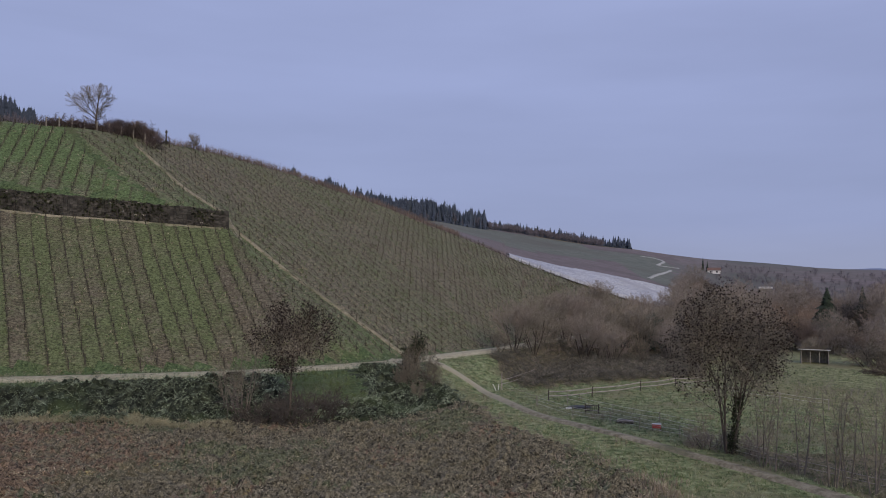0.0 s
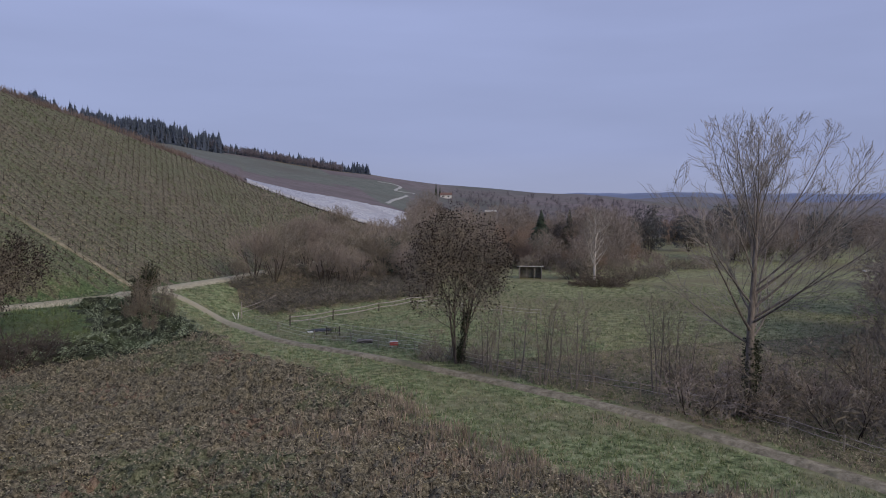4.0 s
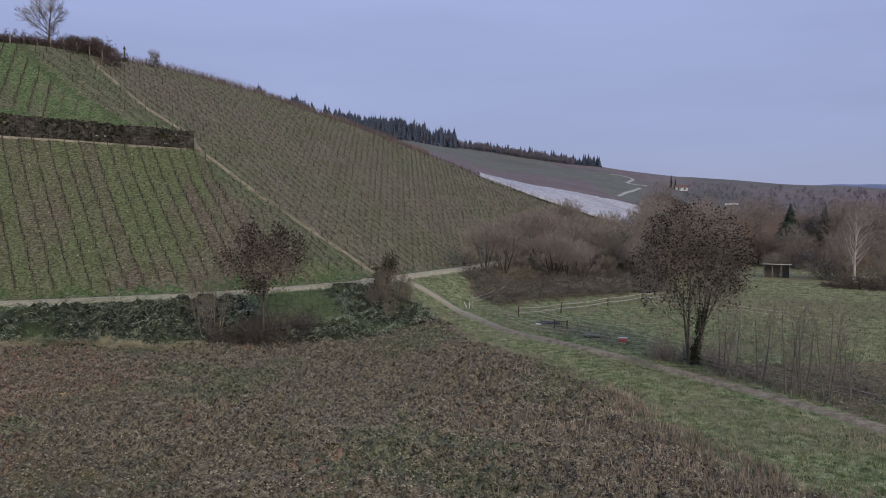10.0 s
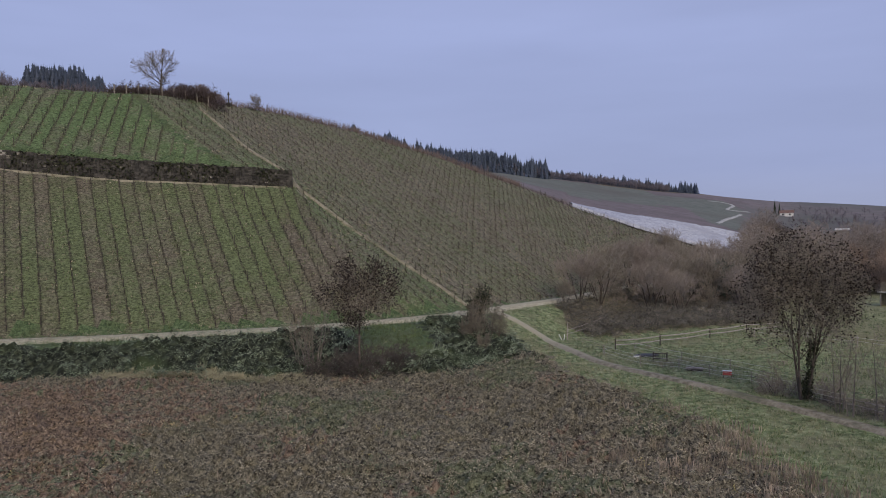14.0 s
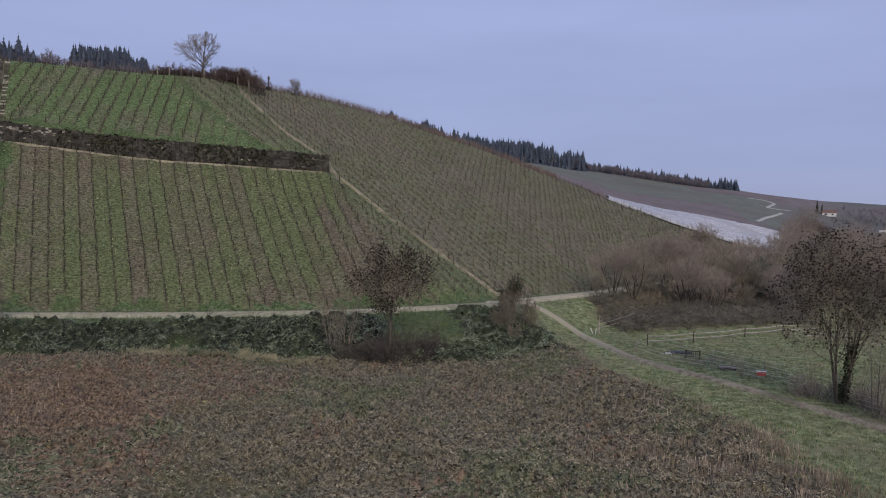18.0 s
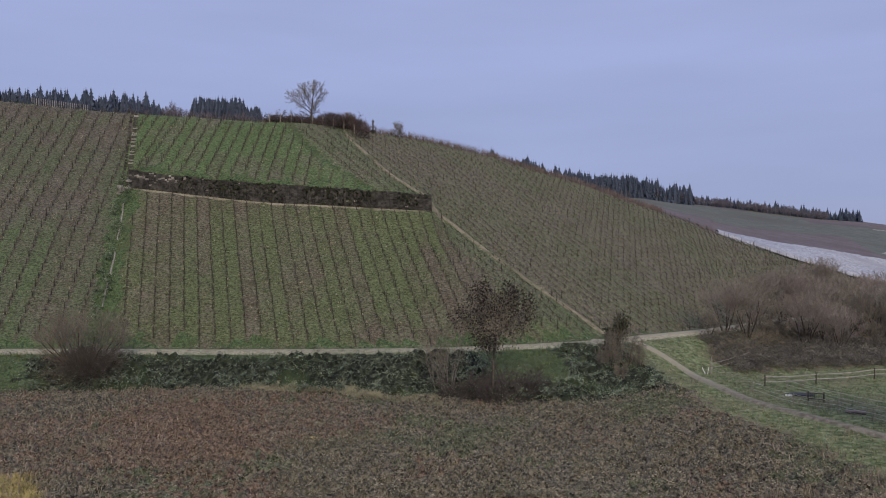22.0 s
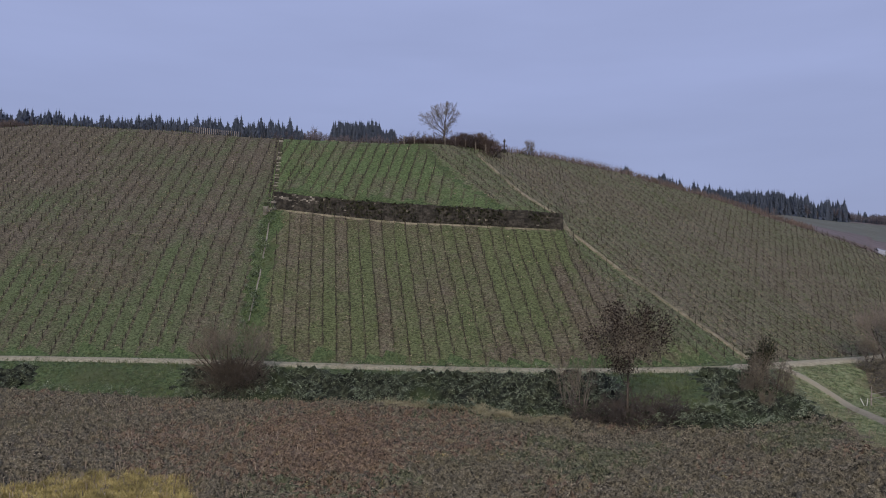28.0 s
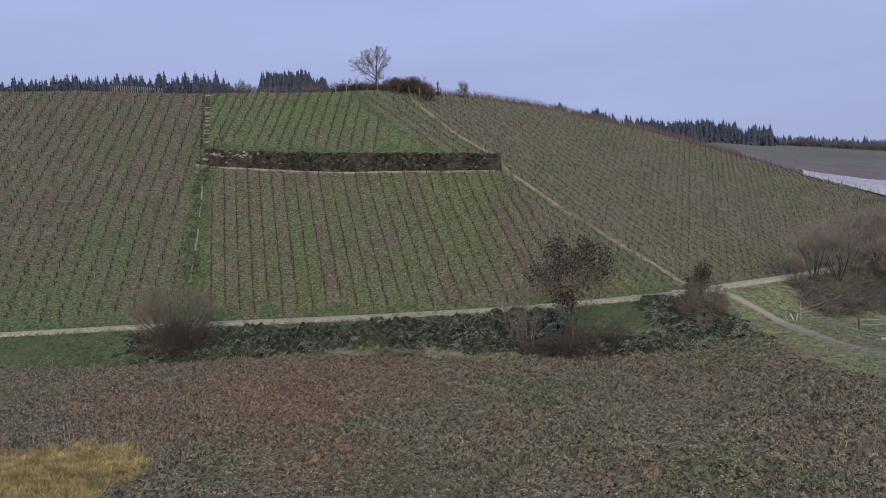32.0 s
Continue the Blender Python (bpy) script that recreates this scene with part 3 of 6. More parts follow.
def masks(x, y):
    """What covers the ground at a place: an index into COVER."""
    az, d = bearings(x, y)
    r, s = rs(x, y)
    past = s - np.interp(r, TRACK_R, TRACK_S)
    before = s - np.interp(r, EDGE_R, EDGE_S)
    wob = 1.2 * np.sin(x * 0.9 + np.sin(y * 0.7) * 2) * np.sin(y * 1.1 + 0.5)
    out = np.full(x.shape, COVER.index("meadow"))
    weeds = (x + wob < np.interp(y, WEED_Y, WEED_X))
    out[(d < 110) & (x < 40) & ~weeds] = COVER.index("grass")
    out[(d < 110) & (x > 27 + (45 - y) * 0.35 + 2) & (y < 62)] = COVER.index("litter")
    out[weeds] = COVER.index("weeds")
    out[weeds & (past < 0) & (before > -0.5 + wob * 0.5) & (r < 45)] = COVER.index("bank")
    out[weeds & (past < -1.8) & (before > 6 + wob) & (r > 12) & (r < 21 + wob)] = COVER.index("lush")
    out[weeds & (past < 0) & (past > -3.3 - 0.8 * wob) & (before > 0) & (r < 45)] = COVER.index("lush")
    out[weeds & (past < -1.8) & (before > -0.3 + wob) & (az > 43.6 + wob) & (az < 53.5 + wob)] = COVER.index("lush")
    out[weeds & (y + wob < 25.6 + (x + 74.3) * -0.177) & (x < -40)] = COVER.index("lush")
    # right of the fork
    bush = (az < -3.6) & (az > -19) & (d > thicket_edge(az) + 1.5 * np.sin(az * 4.1)) & ((past < -2.5) | (past > 3)) & (past < 40)
    out[bush] = COVER.index("litter")
    hill = (past > 2.2) & (d < 300)
    brow_d = np.interp(az, BROW_AZ, BROW_D)
    inside = hill & (past < 200) & (az > -19) & (d < brow_d + 2)
    a, b = wall_scale(x, y)
    strip = row_scale(x, y, STRIP_AZ)
    left = inside & (strip < STRIP_WEST)
    right = inside & (x > np.interp(y, PATH_Y, PATH_X))
    spur = np.where(b > 1.0, np.interp(y, (104, 113.9, 117.9, 122.5, 140), (-36, -42.6, -51.7, -58.2, -75)), np.interp(y, (97, 99.2, 103.9, 109.7, 116.5, 119), (-12, -16.3, -22.2, -27.5, -32.3, -34)))
    tongue = inside & ~left & ~right & (x > spur)
    core = inside & ~left & ~right & ~tongue
    out[hill & (d >= brow_d - 3)] = COVER.index("scrub")
    out[left] = COVER.index("vine_left")
    out[right] = COVER.index("vine_right")
    out[tongue] = COVER.index("vine_spur")
    out[core] = COVER.index("vine_low")
    out[core & (b > 0.0)] = COVER.index("vine_up")
    out[core & (b > 0.0) & (b < 3.4 + wob)] = COVER.index("lush")
    out[core & (b < -1.1) & (strip < STRIP_EAST + wob * 0.4)] = COVER.index("lush")
    out[core & (b > 0.9) & (x > spur - 2.2)] = COVER.index("lush")
    out[(past > 1.8) & (past < 3.3 + 0.7 * wob) & (d < 150) & (az > -12)] = COVER.index("lush")
    out[inside & (d > brow_d - np.interp(az, (-6, 2, 17, 22, 30), (3, 9, 9, 6, 2)))] = COVER.index("scrub")
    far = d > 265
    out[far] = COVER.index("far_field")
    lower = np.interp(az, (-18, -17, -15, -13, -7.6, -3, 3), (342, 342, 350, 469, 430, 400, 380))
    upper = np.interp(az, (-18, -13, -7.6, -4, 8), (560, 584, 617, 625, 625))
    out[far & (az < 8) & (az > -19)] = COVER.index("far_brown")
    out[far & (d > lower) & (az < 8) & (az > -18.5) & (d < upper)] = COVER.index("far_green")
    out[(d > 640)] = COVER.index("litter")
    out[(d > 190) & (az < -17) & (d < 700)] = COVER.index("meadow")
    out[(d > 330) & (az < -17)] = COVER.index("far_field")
    return out


COVER = ["weeds", "grass", "lush", "meadow", "bank", "litter", "scrub", "far_field", "far_green", "far_brown", "vine_left", "vine_low", "vine_up", "vine_right", "vine_spur", "sand"]


def build_ground():
    gx, gy = line_grid(-235, 125, 1.0, 4200), line_grid(15, 235, 1.0, 4200)
    xx, yy = np.meshgrid(gx, gy)
    zz = height(xx, yy)
    nx, ny = len(gx), len(gy)
    me = bpy.data.meshes.new("ground")
    co = np.stack([xx, yy, zz], -1).reshape(-1, 3)
    i = (np.arange(ny - 1)[:, None] * nx + np.arange(nx - 1)[None, :]).reshape(-1)
    quads = np.stack([i, i + 1, i + nx + 1, i + nx], -1)
    me.vertices.add(len(co))
    me.vertices.foreach_set("co", co.reshape(-1))
    me.loops.add(len(quads) * 4)
    me.loops.foreach_set("vertex_index", quads.reshape(-1))
    me.polygons.add(len(quads))
    me.polygons.foreach_set("loop_start", np.arange(len(quads)) * 4)
    for name in COVER:
        me.materials.append(M[name])
    cx, cy = co[quads][:, :, 0].mean(1), co[quads][:, :, 1].mean(1)
    me.polygons.foreach_set("material_index", masks(cx, cy).astype(np.int32))
    me.update(calc_edges=True)
    me.shade_smooth()
    solo("ground", me, "valley ground with weeds, vineyard slopes and winter meadow", "ground", kind="structure")


build_ground()


def ribbon(name, pts, width, material, label, lift=0.05, step=1.0, wobble=0.15, seed=1, category="path"):
    """A worn way laid along the ground, with a ragged edge."""
    rng = random.Random(seed)
    way = []
    for (x0, y0), (x1, y1) in zip(pts, pts[1:]):
        n = max(1, int(math.hypot(x1 - x0, y1 - y0) / step))
        way += [(x0 + (x1 - x0) * k / n, y0 + (y1 - y0) * k / n) for k in range(n)]
    way.append(pts[-1])
    way = np.array(way)
    for _ in range(6):
        way[1:-1] = (way[:-2] + way[1:-1] * 2 + way[2:]) / 4
    s = Soup()
    t = np.gradient(way, axis=0)
    t /= np.linalg.norm(t, axis=1)[:, None]
    cols = 5
    for p, d in zip(way, t):
        for k in range(cols):
            off = (k / (cols - 1) - 0.5) * width
            if k in (0, cols - 1):
                off += rng.uniform(-wobble, wobble)
            x, y = p[0] - d[1] * off, p[1] + d[0] * off
            drop = 0.36 if k in (0, cols - 1) else 0.0
            s.v.append(Vector((x, y, ground(x, y) + lift - drop)))
    for i in range(len(way) - 1):
        for k in range(cols - 1):
            a = i * cols + k
            s.f.append((a, a + 1, a + cols + 1, a + cols))
    return solo(name, s.mesh(name, material, True), label, category, kind="structure")


def rs_point(r, s):
    return r * R_DIR[0] + s * S_DIR[0], r * R_DIR[1] + s * S_DIR[1]


ribbon("gravel_track", [rs_point(r, s) for r, s in zip(TRACK_R[1:-1], TRACK_S[1:-1])], 4.2, M["track"], "pale gravel farm track along the foot of the vineyard", 0.3, seed=2)
ribbon("foot_trail", [(-1.6, 102.5), (4.4, 94.4), (9.5, 77.7), (17.9, 63.5), (23.8, 53.4), (27.5, 44.6), (29.8, 39), (33, 28), (36, 8)], 1.6, M["trail"], "trodden earth footpath forking off across the grass", 0.2, seed=3)
ribbon("hill_path", list(zip(PATH_X[1:-1], PATH_Y[1:-1])), 1.25, M["sand"], "sandy path climbing beside the vine rows", 0.16, seed=4)
WALL_FOOTWAY = [tuple(WALL_A + WALL_U * t + WALL_N * (float(np.interp(t, WALL_T, WALL_BOW)) - 0.85)) for t in np.arange(0.0, WALL_LEN, 1.5)]
ribbon("wall_ledge", WALL_FOOTWAY, 1.0, M["sand"], "narrow pale ledge along the foot of the terrace wall", 0.12, seed=9)
ribbon("side_path", [(-34.2, 118.8), (-33.0, 117.2), (-31.3, 114.8), (-30.2, 113.2)], 2.3, M["sand"], "narrow sandy strip along the row ends", 0.14, seed=5)


for k, way in enumerate((((-67.7, 82.5), (-69.3, 85.5)), ((-69.9, 86.7), (-71.5, 89.7)), ((-72.6, 91.5), (-73.8, 93.5)), ((-74.6, 94.8), (-76.6, 98.0)))):
    ribbon("stone_channel", list(way), 0.28, M["stone_pale"], "broken pale stone channel between the vineyard plots", 0.2, 0.5, 0.1, seed=15 + k, category="channel")


# ---- trees and shrubs ----
def reach(p, d, env):
    """How far it is from p along d to the crown's outline, an egg (middle height, half width, half height)."""
    if not env:
        return 99.0
    cz, ra, rb = env
    o = Vector((p.x / ra, p.y / ra, (p.z - cz) / rb))
    v = Vector((d.x / ra, d.y / ra, d.z / rb))
    a, b, c = v.dot(v), o.dot(v), o.dot(o) - 1
    disc = b * b - a * c
    return max(0.0, (-b + math.sqrt(disc)) / a) if disc > 0 else 0.0


def limb(wood, twigs, p, d, length, r, level, P, rng, tips, env):
    """One branch with its bends, then its side branches, down to the twigs."""
    n = P["segs"][level]
    pts, radii, dirs = [p], [r], [d]
    end_r = r * P["taper"][level]
    for i in range(n):
        w = P["wob"][level]
        d = (d + Vector((rng.uniform(-w, w), rng.uniform(-w, w), rng.uniform(-w, w) + P["rise"][level]))).normalized()
        p = p + d * (length / n)
        pts.append(p)
        dirs.append(d)
        radii.append(r + (end_r - r) * (i + 1) / n)
    last = level == len(P["segs"]) - 1
    thin = level >= P["thin"]
    (twigs if thin else wood).tube(pts, radii, 3 if thin else max(4, 8 - level * 2))
    if last:
        tips.append((pts[-1], d))
        tips.append((pts[len(pts) // 2], d))
        return
    kids = P["kids"][level]
    if level == 1 and P["lift"]:
        kids = max(4, round(kids * min(1.2, length / P["span"])))
    for k in range(kids):
        u = (k + rng.uniform(0.1, 0.9)) / kids
        if level == 0 and P["lift"]:
            u **= 1.45
        t = P["from"][level] + (1 - P["from"][level]) * u
        i = min(n - 1, int(t * n))
        q = pts[i].lerp(pts[i + 1], t * n - i)
        base = dirs[i + 1]
        lo, hi = P["angle"][level]
        if level == 0 and P["lift"]:
            ang = radians(hi + (lo - hi) * ((t - P["from"][0]) / (1 - P["from"][0])) ** P["lift"] + rng.uniform(-9, 9))
        else:
            ang = radians(rng.uniform(lo, hi))
        axis = base.cross(Vector((rng.uniform(-1, 1), rng.uniform(-1, 1), rng.uniform(-1, 1)))).normalized()
        nd = (base * math.cos(ang) + axis * math.sin(ang)).normalized()
        far = reach(q, nd, env) * rng.uniform(0.7, 1.06) + 0.25
        if level == 0 and env:
            ln = far
        else:
            ln = min(far, length * P["ratio"][level] * rng.uniform(0.7, 1.15) * (1.15 - P["short"][level] * t))
        rr = max(P["least"], (radii[i] * 0.62) * P["fine"][level])
        limb(wood, twigs, q, nd, ln, rr, level + 1, P, rng, tips, env)


def habit(segs, taper, wob, rise, kids, thin, angle, ratio, short, fine, first, least=0.011, lift=0.0, span=1.0):
    h = dict(lift=lift, span=span, segs=segs, taper=taper, wob=wob, rise=rise, kids=kids, thin=thin, angle=angle, ratio=ratio, short=short, fine=fine, least=least)
    h["from"] = first
    return h


VASE = habit((9, 10, 6, 4, 2), (0.2, 0.14, 0.3, 0.45, 0.5), (0.035, 0.06, 0.08, 0.1, 0.12), (0.02, 0.03, 0.03, 0.03, 0.02), (40, 12, 6, 3), 2,
             ((14, 92), (18, 42), (18, 42), (16, 42)), (0.5, 0.36, 0.5, 0.5), (0.5, 0.45, 0.4, 0.3), (0.6, 0.55, 0.7, 0.8), (0.15, 0.16, 0.18, 0.15), 0.012, 0.8, 6.5)
FAN = habit((6, 8, 5, 3), (0.3, 0.2, 0.35, 0.5), (0.05, 0.07, 0.1, 0.12), (0.02, 0.02, 0.03, 0.03), (22, 12, 7), 2,
            ((14, 90), (20, 46), (20, 46)), (0.5, 0.36, 0.5), (0.5, 0.4, 0.4), (0.62, 0.6, 0.75), (0.36, 0.2, 0.2), 0.021, 0.75, 3.6)
BIRCH = habit((9, 6, 4, 2), (0.2, 0.25, 0.4, 0.5), (0.06, 0.09, 0.16, 0.2), (0.02, 0.06, 0.02, -0.02), (22, 7, 5), 2,
              ((22, 52), (25, 50), (25, 60)), (0.5, 0.4, 0.5), (0.5, 0.3, 0.4), (0.85, 0.65, 0.75), (0.25, 0.2, 0.15), 0.016)
LONE = habit((8, 7, 5, 3), (0.15, 0.25, 0.4, 0.5), (0.04, 0.09, 0.16, 0.2), (0.02, 0.05, 0.05, 0.03), (24, 10, 6), 2,
             ((24, 84), (28, 55), (28, 60)), (0.5, 0.4, 0.5), (0.5, 0.3, 0.4), (0.5, 0.65, 0.75), (0.4, 0.15, 0.15), 0.02)
ROUND = habit((6, 6, 4, 3, 2), (0.35, 0.3, 0.4, 0.5, 0.5), (0.06, 0.12, 0.18, 0.24, 0.25), (0.03, 0.07, 0.06, 0.03, 0.02), (15, 8, 5, 4), 2,
              ((20, 62), (28, 58), (25, 60), (25, 65)), (0.95, 0.5, 0.52, 0.5), (0.35, 0.4, 0.4, 0.3), (0.55, 0.72, 0.75, 0.8), (0.38, 0.2, 0.2, 0.15), 0.011)
STEM = habit((7, 4, 3, 2), (0.25, 0.35, 0.45, 0.5), (0.09, 0.16, 0.2, 0.25), (0.05, 0.12, 0.07, 0.03), (11, 6, 4), 1,
             ((22, 48), (25, 55), (25, 60)), (0.38, 0.5, 0.5), (0.5, 0.4, 0.3), (0.6, 0.75, 0.8), (0.2, 0.15, 0.15), 0.01)
SLIM = habit((8, 4, 3, 2), (0.2, 0.35, 0.45, 0.5), (0.05, 0.1, 0.15, 0.2), (0.04, 0.1, 0.06, 0.03), (9, 4, 3), 1,
             ((18, 40), (22, 48), (25, 55)), (0.34, 0.5, 0.5), (0.5, 0.4, 0.3), (0.6, 0.75, 0.8), (0.25, 0.2, 0.15), 0.011)
SHRUB = habit((5, 4, 3, 2), (0.4, 0.4, 0.5, 0.5), (0.14, 0.2, 0.24, 0.28), (0.03, 0.05, 0.04, 0.0), (8, 6, 5), 1,
              ((25, 60), (28, 65), (28, 65)), (0.6, 0.55, 0.5), (0.4, 0.35, 0.3), (0.65, 0.75, 0.8), (0.12, 0.15, 0.15), 0.011)

DOME = habit((6, 5, 4, 3), (0.35, 0.35, 0.45, 0.5), (0.09, 0.13, 0.17, 0.2), (0.03, 0.06, 0.05, 0.03), (8, 6, 4), 1,
             ((16, 50), (22, 52), (24, 55)), (0.55, 0.5, 0.5), (0.45, 0.4, 0.3), (0.65, 0.72, 0.8), (0.25, 0.2, 0.15), 0.015)
THICK = habit((6, 5, 4, 3), (0.4, 0.35, 0.45, 0.5), (0.08, 0.13, 0.17, 0.2), (0.03, 0.05, 0.05, 0.03), (9, 7, 6), 1,
              ((18, 58), (22, 52), (24, 55)), (0.55, 0.5, 0.5), (0.45, 0.4, 0.3), (0.65, 0.72, 0.8), (0.42, 0.2, 0.15), 0.015)
BUSHY = habit((5, 5, 4, 2), (0.4, 0.35, 0.45, 0.5), (0.12, 0.16, 0.2, 0.25), (0.03, 0.03, 0.02, 0.0), (9, 7, 6), 1,
              ((25, 70), (30, 70), (30, 75)), (0.6, 0.55, 0.5), (0.4, 0.35, 0.3), (0.65, 0.75, 0.8), (0.12, 0.12, 0.12), 0.03)
SPARSE = habit((5, 5, 3, 2), (0.4, 0.4, 0.5, 0.5), (0.2, 0.25, 0.28, 0.3), (0.0, -0.02, 0.0, 0.0), (6, 4, 4), 1,
               ((25, 70), (28, 70), (28, 65)), (0.6, 0.55, 0.5), (0.4, 0.35, 0.3), (0.75, 0.8, 0.8), (0.15, 0.15, 0.15), 0.012)


def tree(name, label, at, high, P, stems=1, seed=1, girth=0.02, lean=0.1, wood_mat="bark", twig_mat="twig", leaves=0, leaf_size=0.2, leaf_mat="leaf_dead",
         trunk_part=0.5, category="tree", group="", leaf_from=0.0, egg=None, loose=0.14):
    """A tree or shrub: each stem with its limbs a part, the crown of twigs another, leaves that cling a third.
    egg: the crown's outline as shares of the height."""
    rng = random.Random(seed)
    twigs, tips, woods = Soup(), [], []
    env = tuple(v * high for v in egg) if egg else None
    for k in range(stems):
        wood = Soup()
        a = 2 * math.pi * (k + rng.random() * 0.6) / stems
        tilt = lean * rng.uniform(0.4, 1.2) * (1 if stems > 1 else 0.15)
        d = Vector((math.cos(a) * tilt, math.sin(a) * tilt, 1)).normalized()
        b = Vector((math.cos(a), math.sin(a), 0)) * (0.25 if stems > 1 else 0) * min(1.0, stems / 4) + Vector((0, 0, -0.3))
        ln = high * trunk_part * rng.uniform(0.85, 1.05)
        if env:
            ln = min(ln, max(0.5, reach(b + d * high * 0.2, d, env) + high * 0.2))
        limb(wood, twigs, b, d, ln, high * girth * (1 if stems == 1 else 0.75), 0, P, rng, tips, env)
        woods.append(wood)
    top = max(v.z for v in (twigs.v or woods[0].v))
    k = high / top
    for s in [twigs] + woods:
        s.v = [v * k for v in s.v]
    ob = thing(name, label, category, group, at=at)
    for wood in woods:
        part("trunk" if stems == 1 else "stem", wood.mesh(name + "_wood", M[wood_mat], True), ob)
    part("crown", twigs.mesh(name + "_crown", M[twig_mat]), ob)
    if leaves:
        lv = Soup()
        tips = [(p * k, d) for p, d in tips if p.z * k > leaf_from * high]
        # leaves cling in bunches, most of them high and far out
        bunches = sorted(rng.sample(range(len(tips)), min(len(tips), leaves // 3)))
        for i in bunches:
            p, d = tips[i]
            for _ in range(3):
                lv.leaf(p + Vector((rng.gauss(0, loose), rng.gauss(0, loose), rng.gauss(0, loose))), leaf_size * rng.uniform(0.6, 1.3), rng)
        part("foliage", lv.mesh(name + "_leaves", M[leaf_mat]), ob, "sparse dark withered leaves")
    return ob


def ivy_cover(tree_ob, pts, radius, count, seed, size=0.22, mat_name="ivy", name="ivy", label="dark ivy wrapped round the stem"):
    ob = tree_ob.children[0]
    rng = random.Random(seed)
    s = Soup()
    for _ in range(count):
        i = rng.randrange(len(pts) - 1)
        p = pts[i].lerp(pts[i + 1], rng.random())
        q = Vector((rng.gauss(0, 1), rng.gauss(0, 1), rng.gauss(0, 1))).normalized() * radius * rng.uniform(0.55, 1.1)
        s.leaf(p + q, size * rng.uniform(0.6, 1.4), rng)
    return part(name, s.mesh(name, M[mat_name]), ob, label)


# the big bare tree by the trail
big = tree("tall_bare_tree", "tall bare poplar with pale twigs and ivy-dark foot beside the trail", spot(-42.0, 53.4, 0.1), 20.2, VASE, seed=16, girth=0.0185, wood_mat="bark_grey", twig_mat="twig_pale", trunk_part=0.74, egg=(0.64, 0.42, 0.36))
ivy_cover(big, [Vector((0, 0, 0.2)), Vector((0.05, 0, 2.5)), Vector((0.1, 0.1, 5.0))], 0.62, 1700, 12, 0.15)
# the sycamore that keeps its seeds and dead leaves
syc = tree("clinging_leaf_tree", "many-stemmed tree holding dark dead leaves by the paddock", spot(-20.7, 65.6, 0.1), 13.8, ROUND, stems=4, seed=21, girth=0.012, lean=0.2,
           wood_mat="bark", twig_mat="twig_grey", leaves=8400, leaf_size=0.16, trunk_part=0.62, leaf_from=0.33, egg=(0.6, 0.36, 0.41), loose=0.26)
ivy_cover(syc, [Vector((0.1, -0.2, 0.2)), Vector((0.35, -0.3, 2.4)), Vector((0.7, -0.4, 4.8))], 0.4, 900, 22, 0.17)
leafy = tree("young_leaf_tree", "slim tree with dark withered leaves on the bank", spot(11.3, 72.8, 0.1), 11.5, LONE, seed=31, girth=0.0145, wood_mat="bark", twig_mat="twig",
             leaves=5600, leaf_size=0.16, trunk_part=0.85, leaf_from=0.45, egg=(0.71, 0.36, 0.3), loose=0.34)
for az, d, h, sd in ((14.7, 75, 8.2, 1), (15.5, 76, 6.6, 5)):
    tree("bank_shrub", "slender pale leafless shrub on the bank", spot(az, d, 0.1), h, SLIM, stems=5, seed=40 + sd, girth=0.01, lean=0.3, wood_mat="bark_grey", twig_mat="twig", trunk_part=0.9, category="shrub", group="shrubs on the bank")
for az, d, h, sd in ((12.9, 72.0, 3.4, 2), (10.5, 71.5, 3.6, 3), (9.2, 73.0, 3.2, 4), (11.7, 70.5, 3.0, 6), (7.9, 75.5, 2.4, 7), (13.8, 72.6, 3.0, 8), (9.9, 74.5, 3.8, 9)):
    tree("bank_shrub", "tangled dark leafless shrub at the foot of the slim tree", spot(az, d, 0.1), h, SPARSE, stems=8, seed=40 + sd, girth=0.014, lean=0.9, wood_mat="bark_dark", twig_mat="twig_thorn", category="shrub", group="shrubs on the bank")
# ivy-clad stump at the fork
pol = tree("ivy_stump_tree", "short pollard smothered in dark ivy at the fork", spot(2.15, 93, 0.1), 6.2, STEM, seed=51, egg=(0.7, 0.36, 0.32), girth=0.035, wood_mat="bark", twig_mat="twig", trunk_part=0.6)
ivy_cover(pol, [Vector((0.4, 0, 2.5)), Vector((0.5, 0, 3.4)), Vector((0.7, 0.1, 4.6))], 0.95, 1100, 52, 0.2)
ivy_cover(pol, [Vector((-0.2, 0, 0.8)), Vector((-0.5, 0, 2.0)), Vector((-0.8, 0.1, 3.0))], 0.95, 900, 53, 0.2)
for az, d, h, sd in ((1.5, 87, 5.6, 1), (2.5, 86, 5.0, 2), (0.6, 88, 4.0, 3), (3.2, 86, 2.6, 4), (1.8, 83, 2.4, 5)):
    tree("fork_shrub", "pale leafless shrub below the ivy-clad stump", spot(az, d, 0.1), h, STEM, stems=6, seed=60 + sd, girth=0.008, lean=0.3, trunk_part=0.9, wood_mat="bark", twig_mat="twig", category="shrub", group="shrubs at the fork")
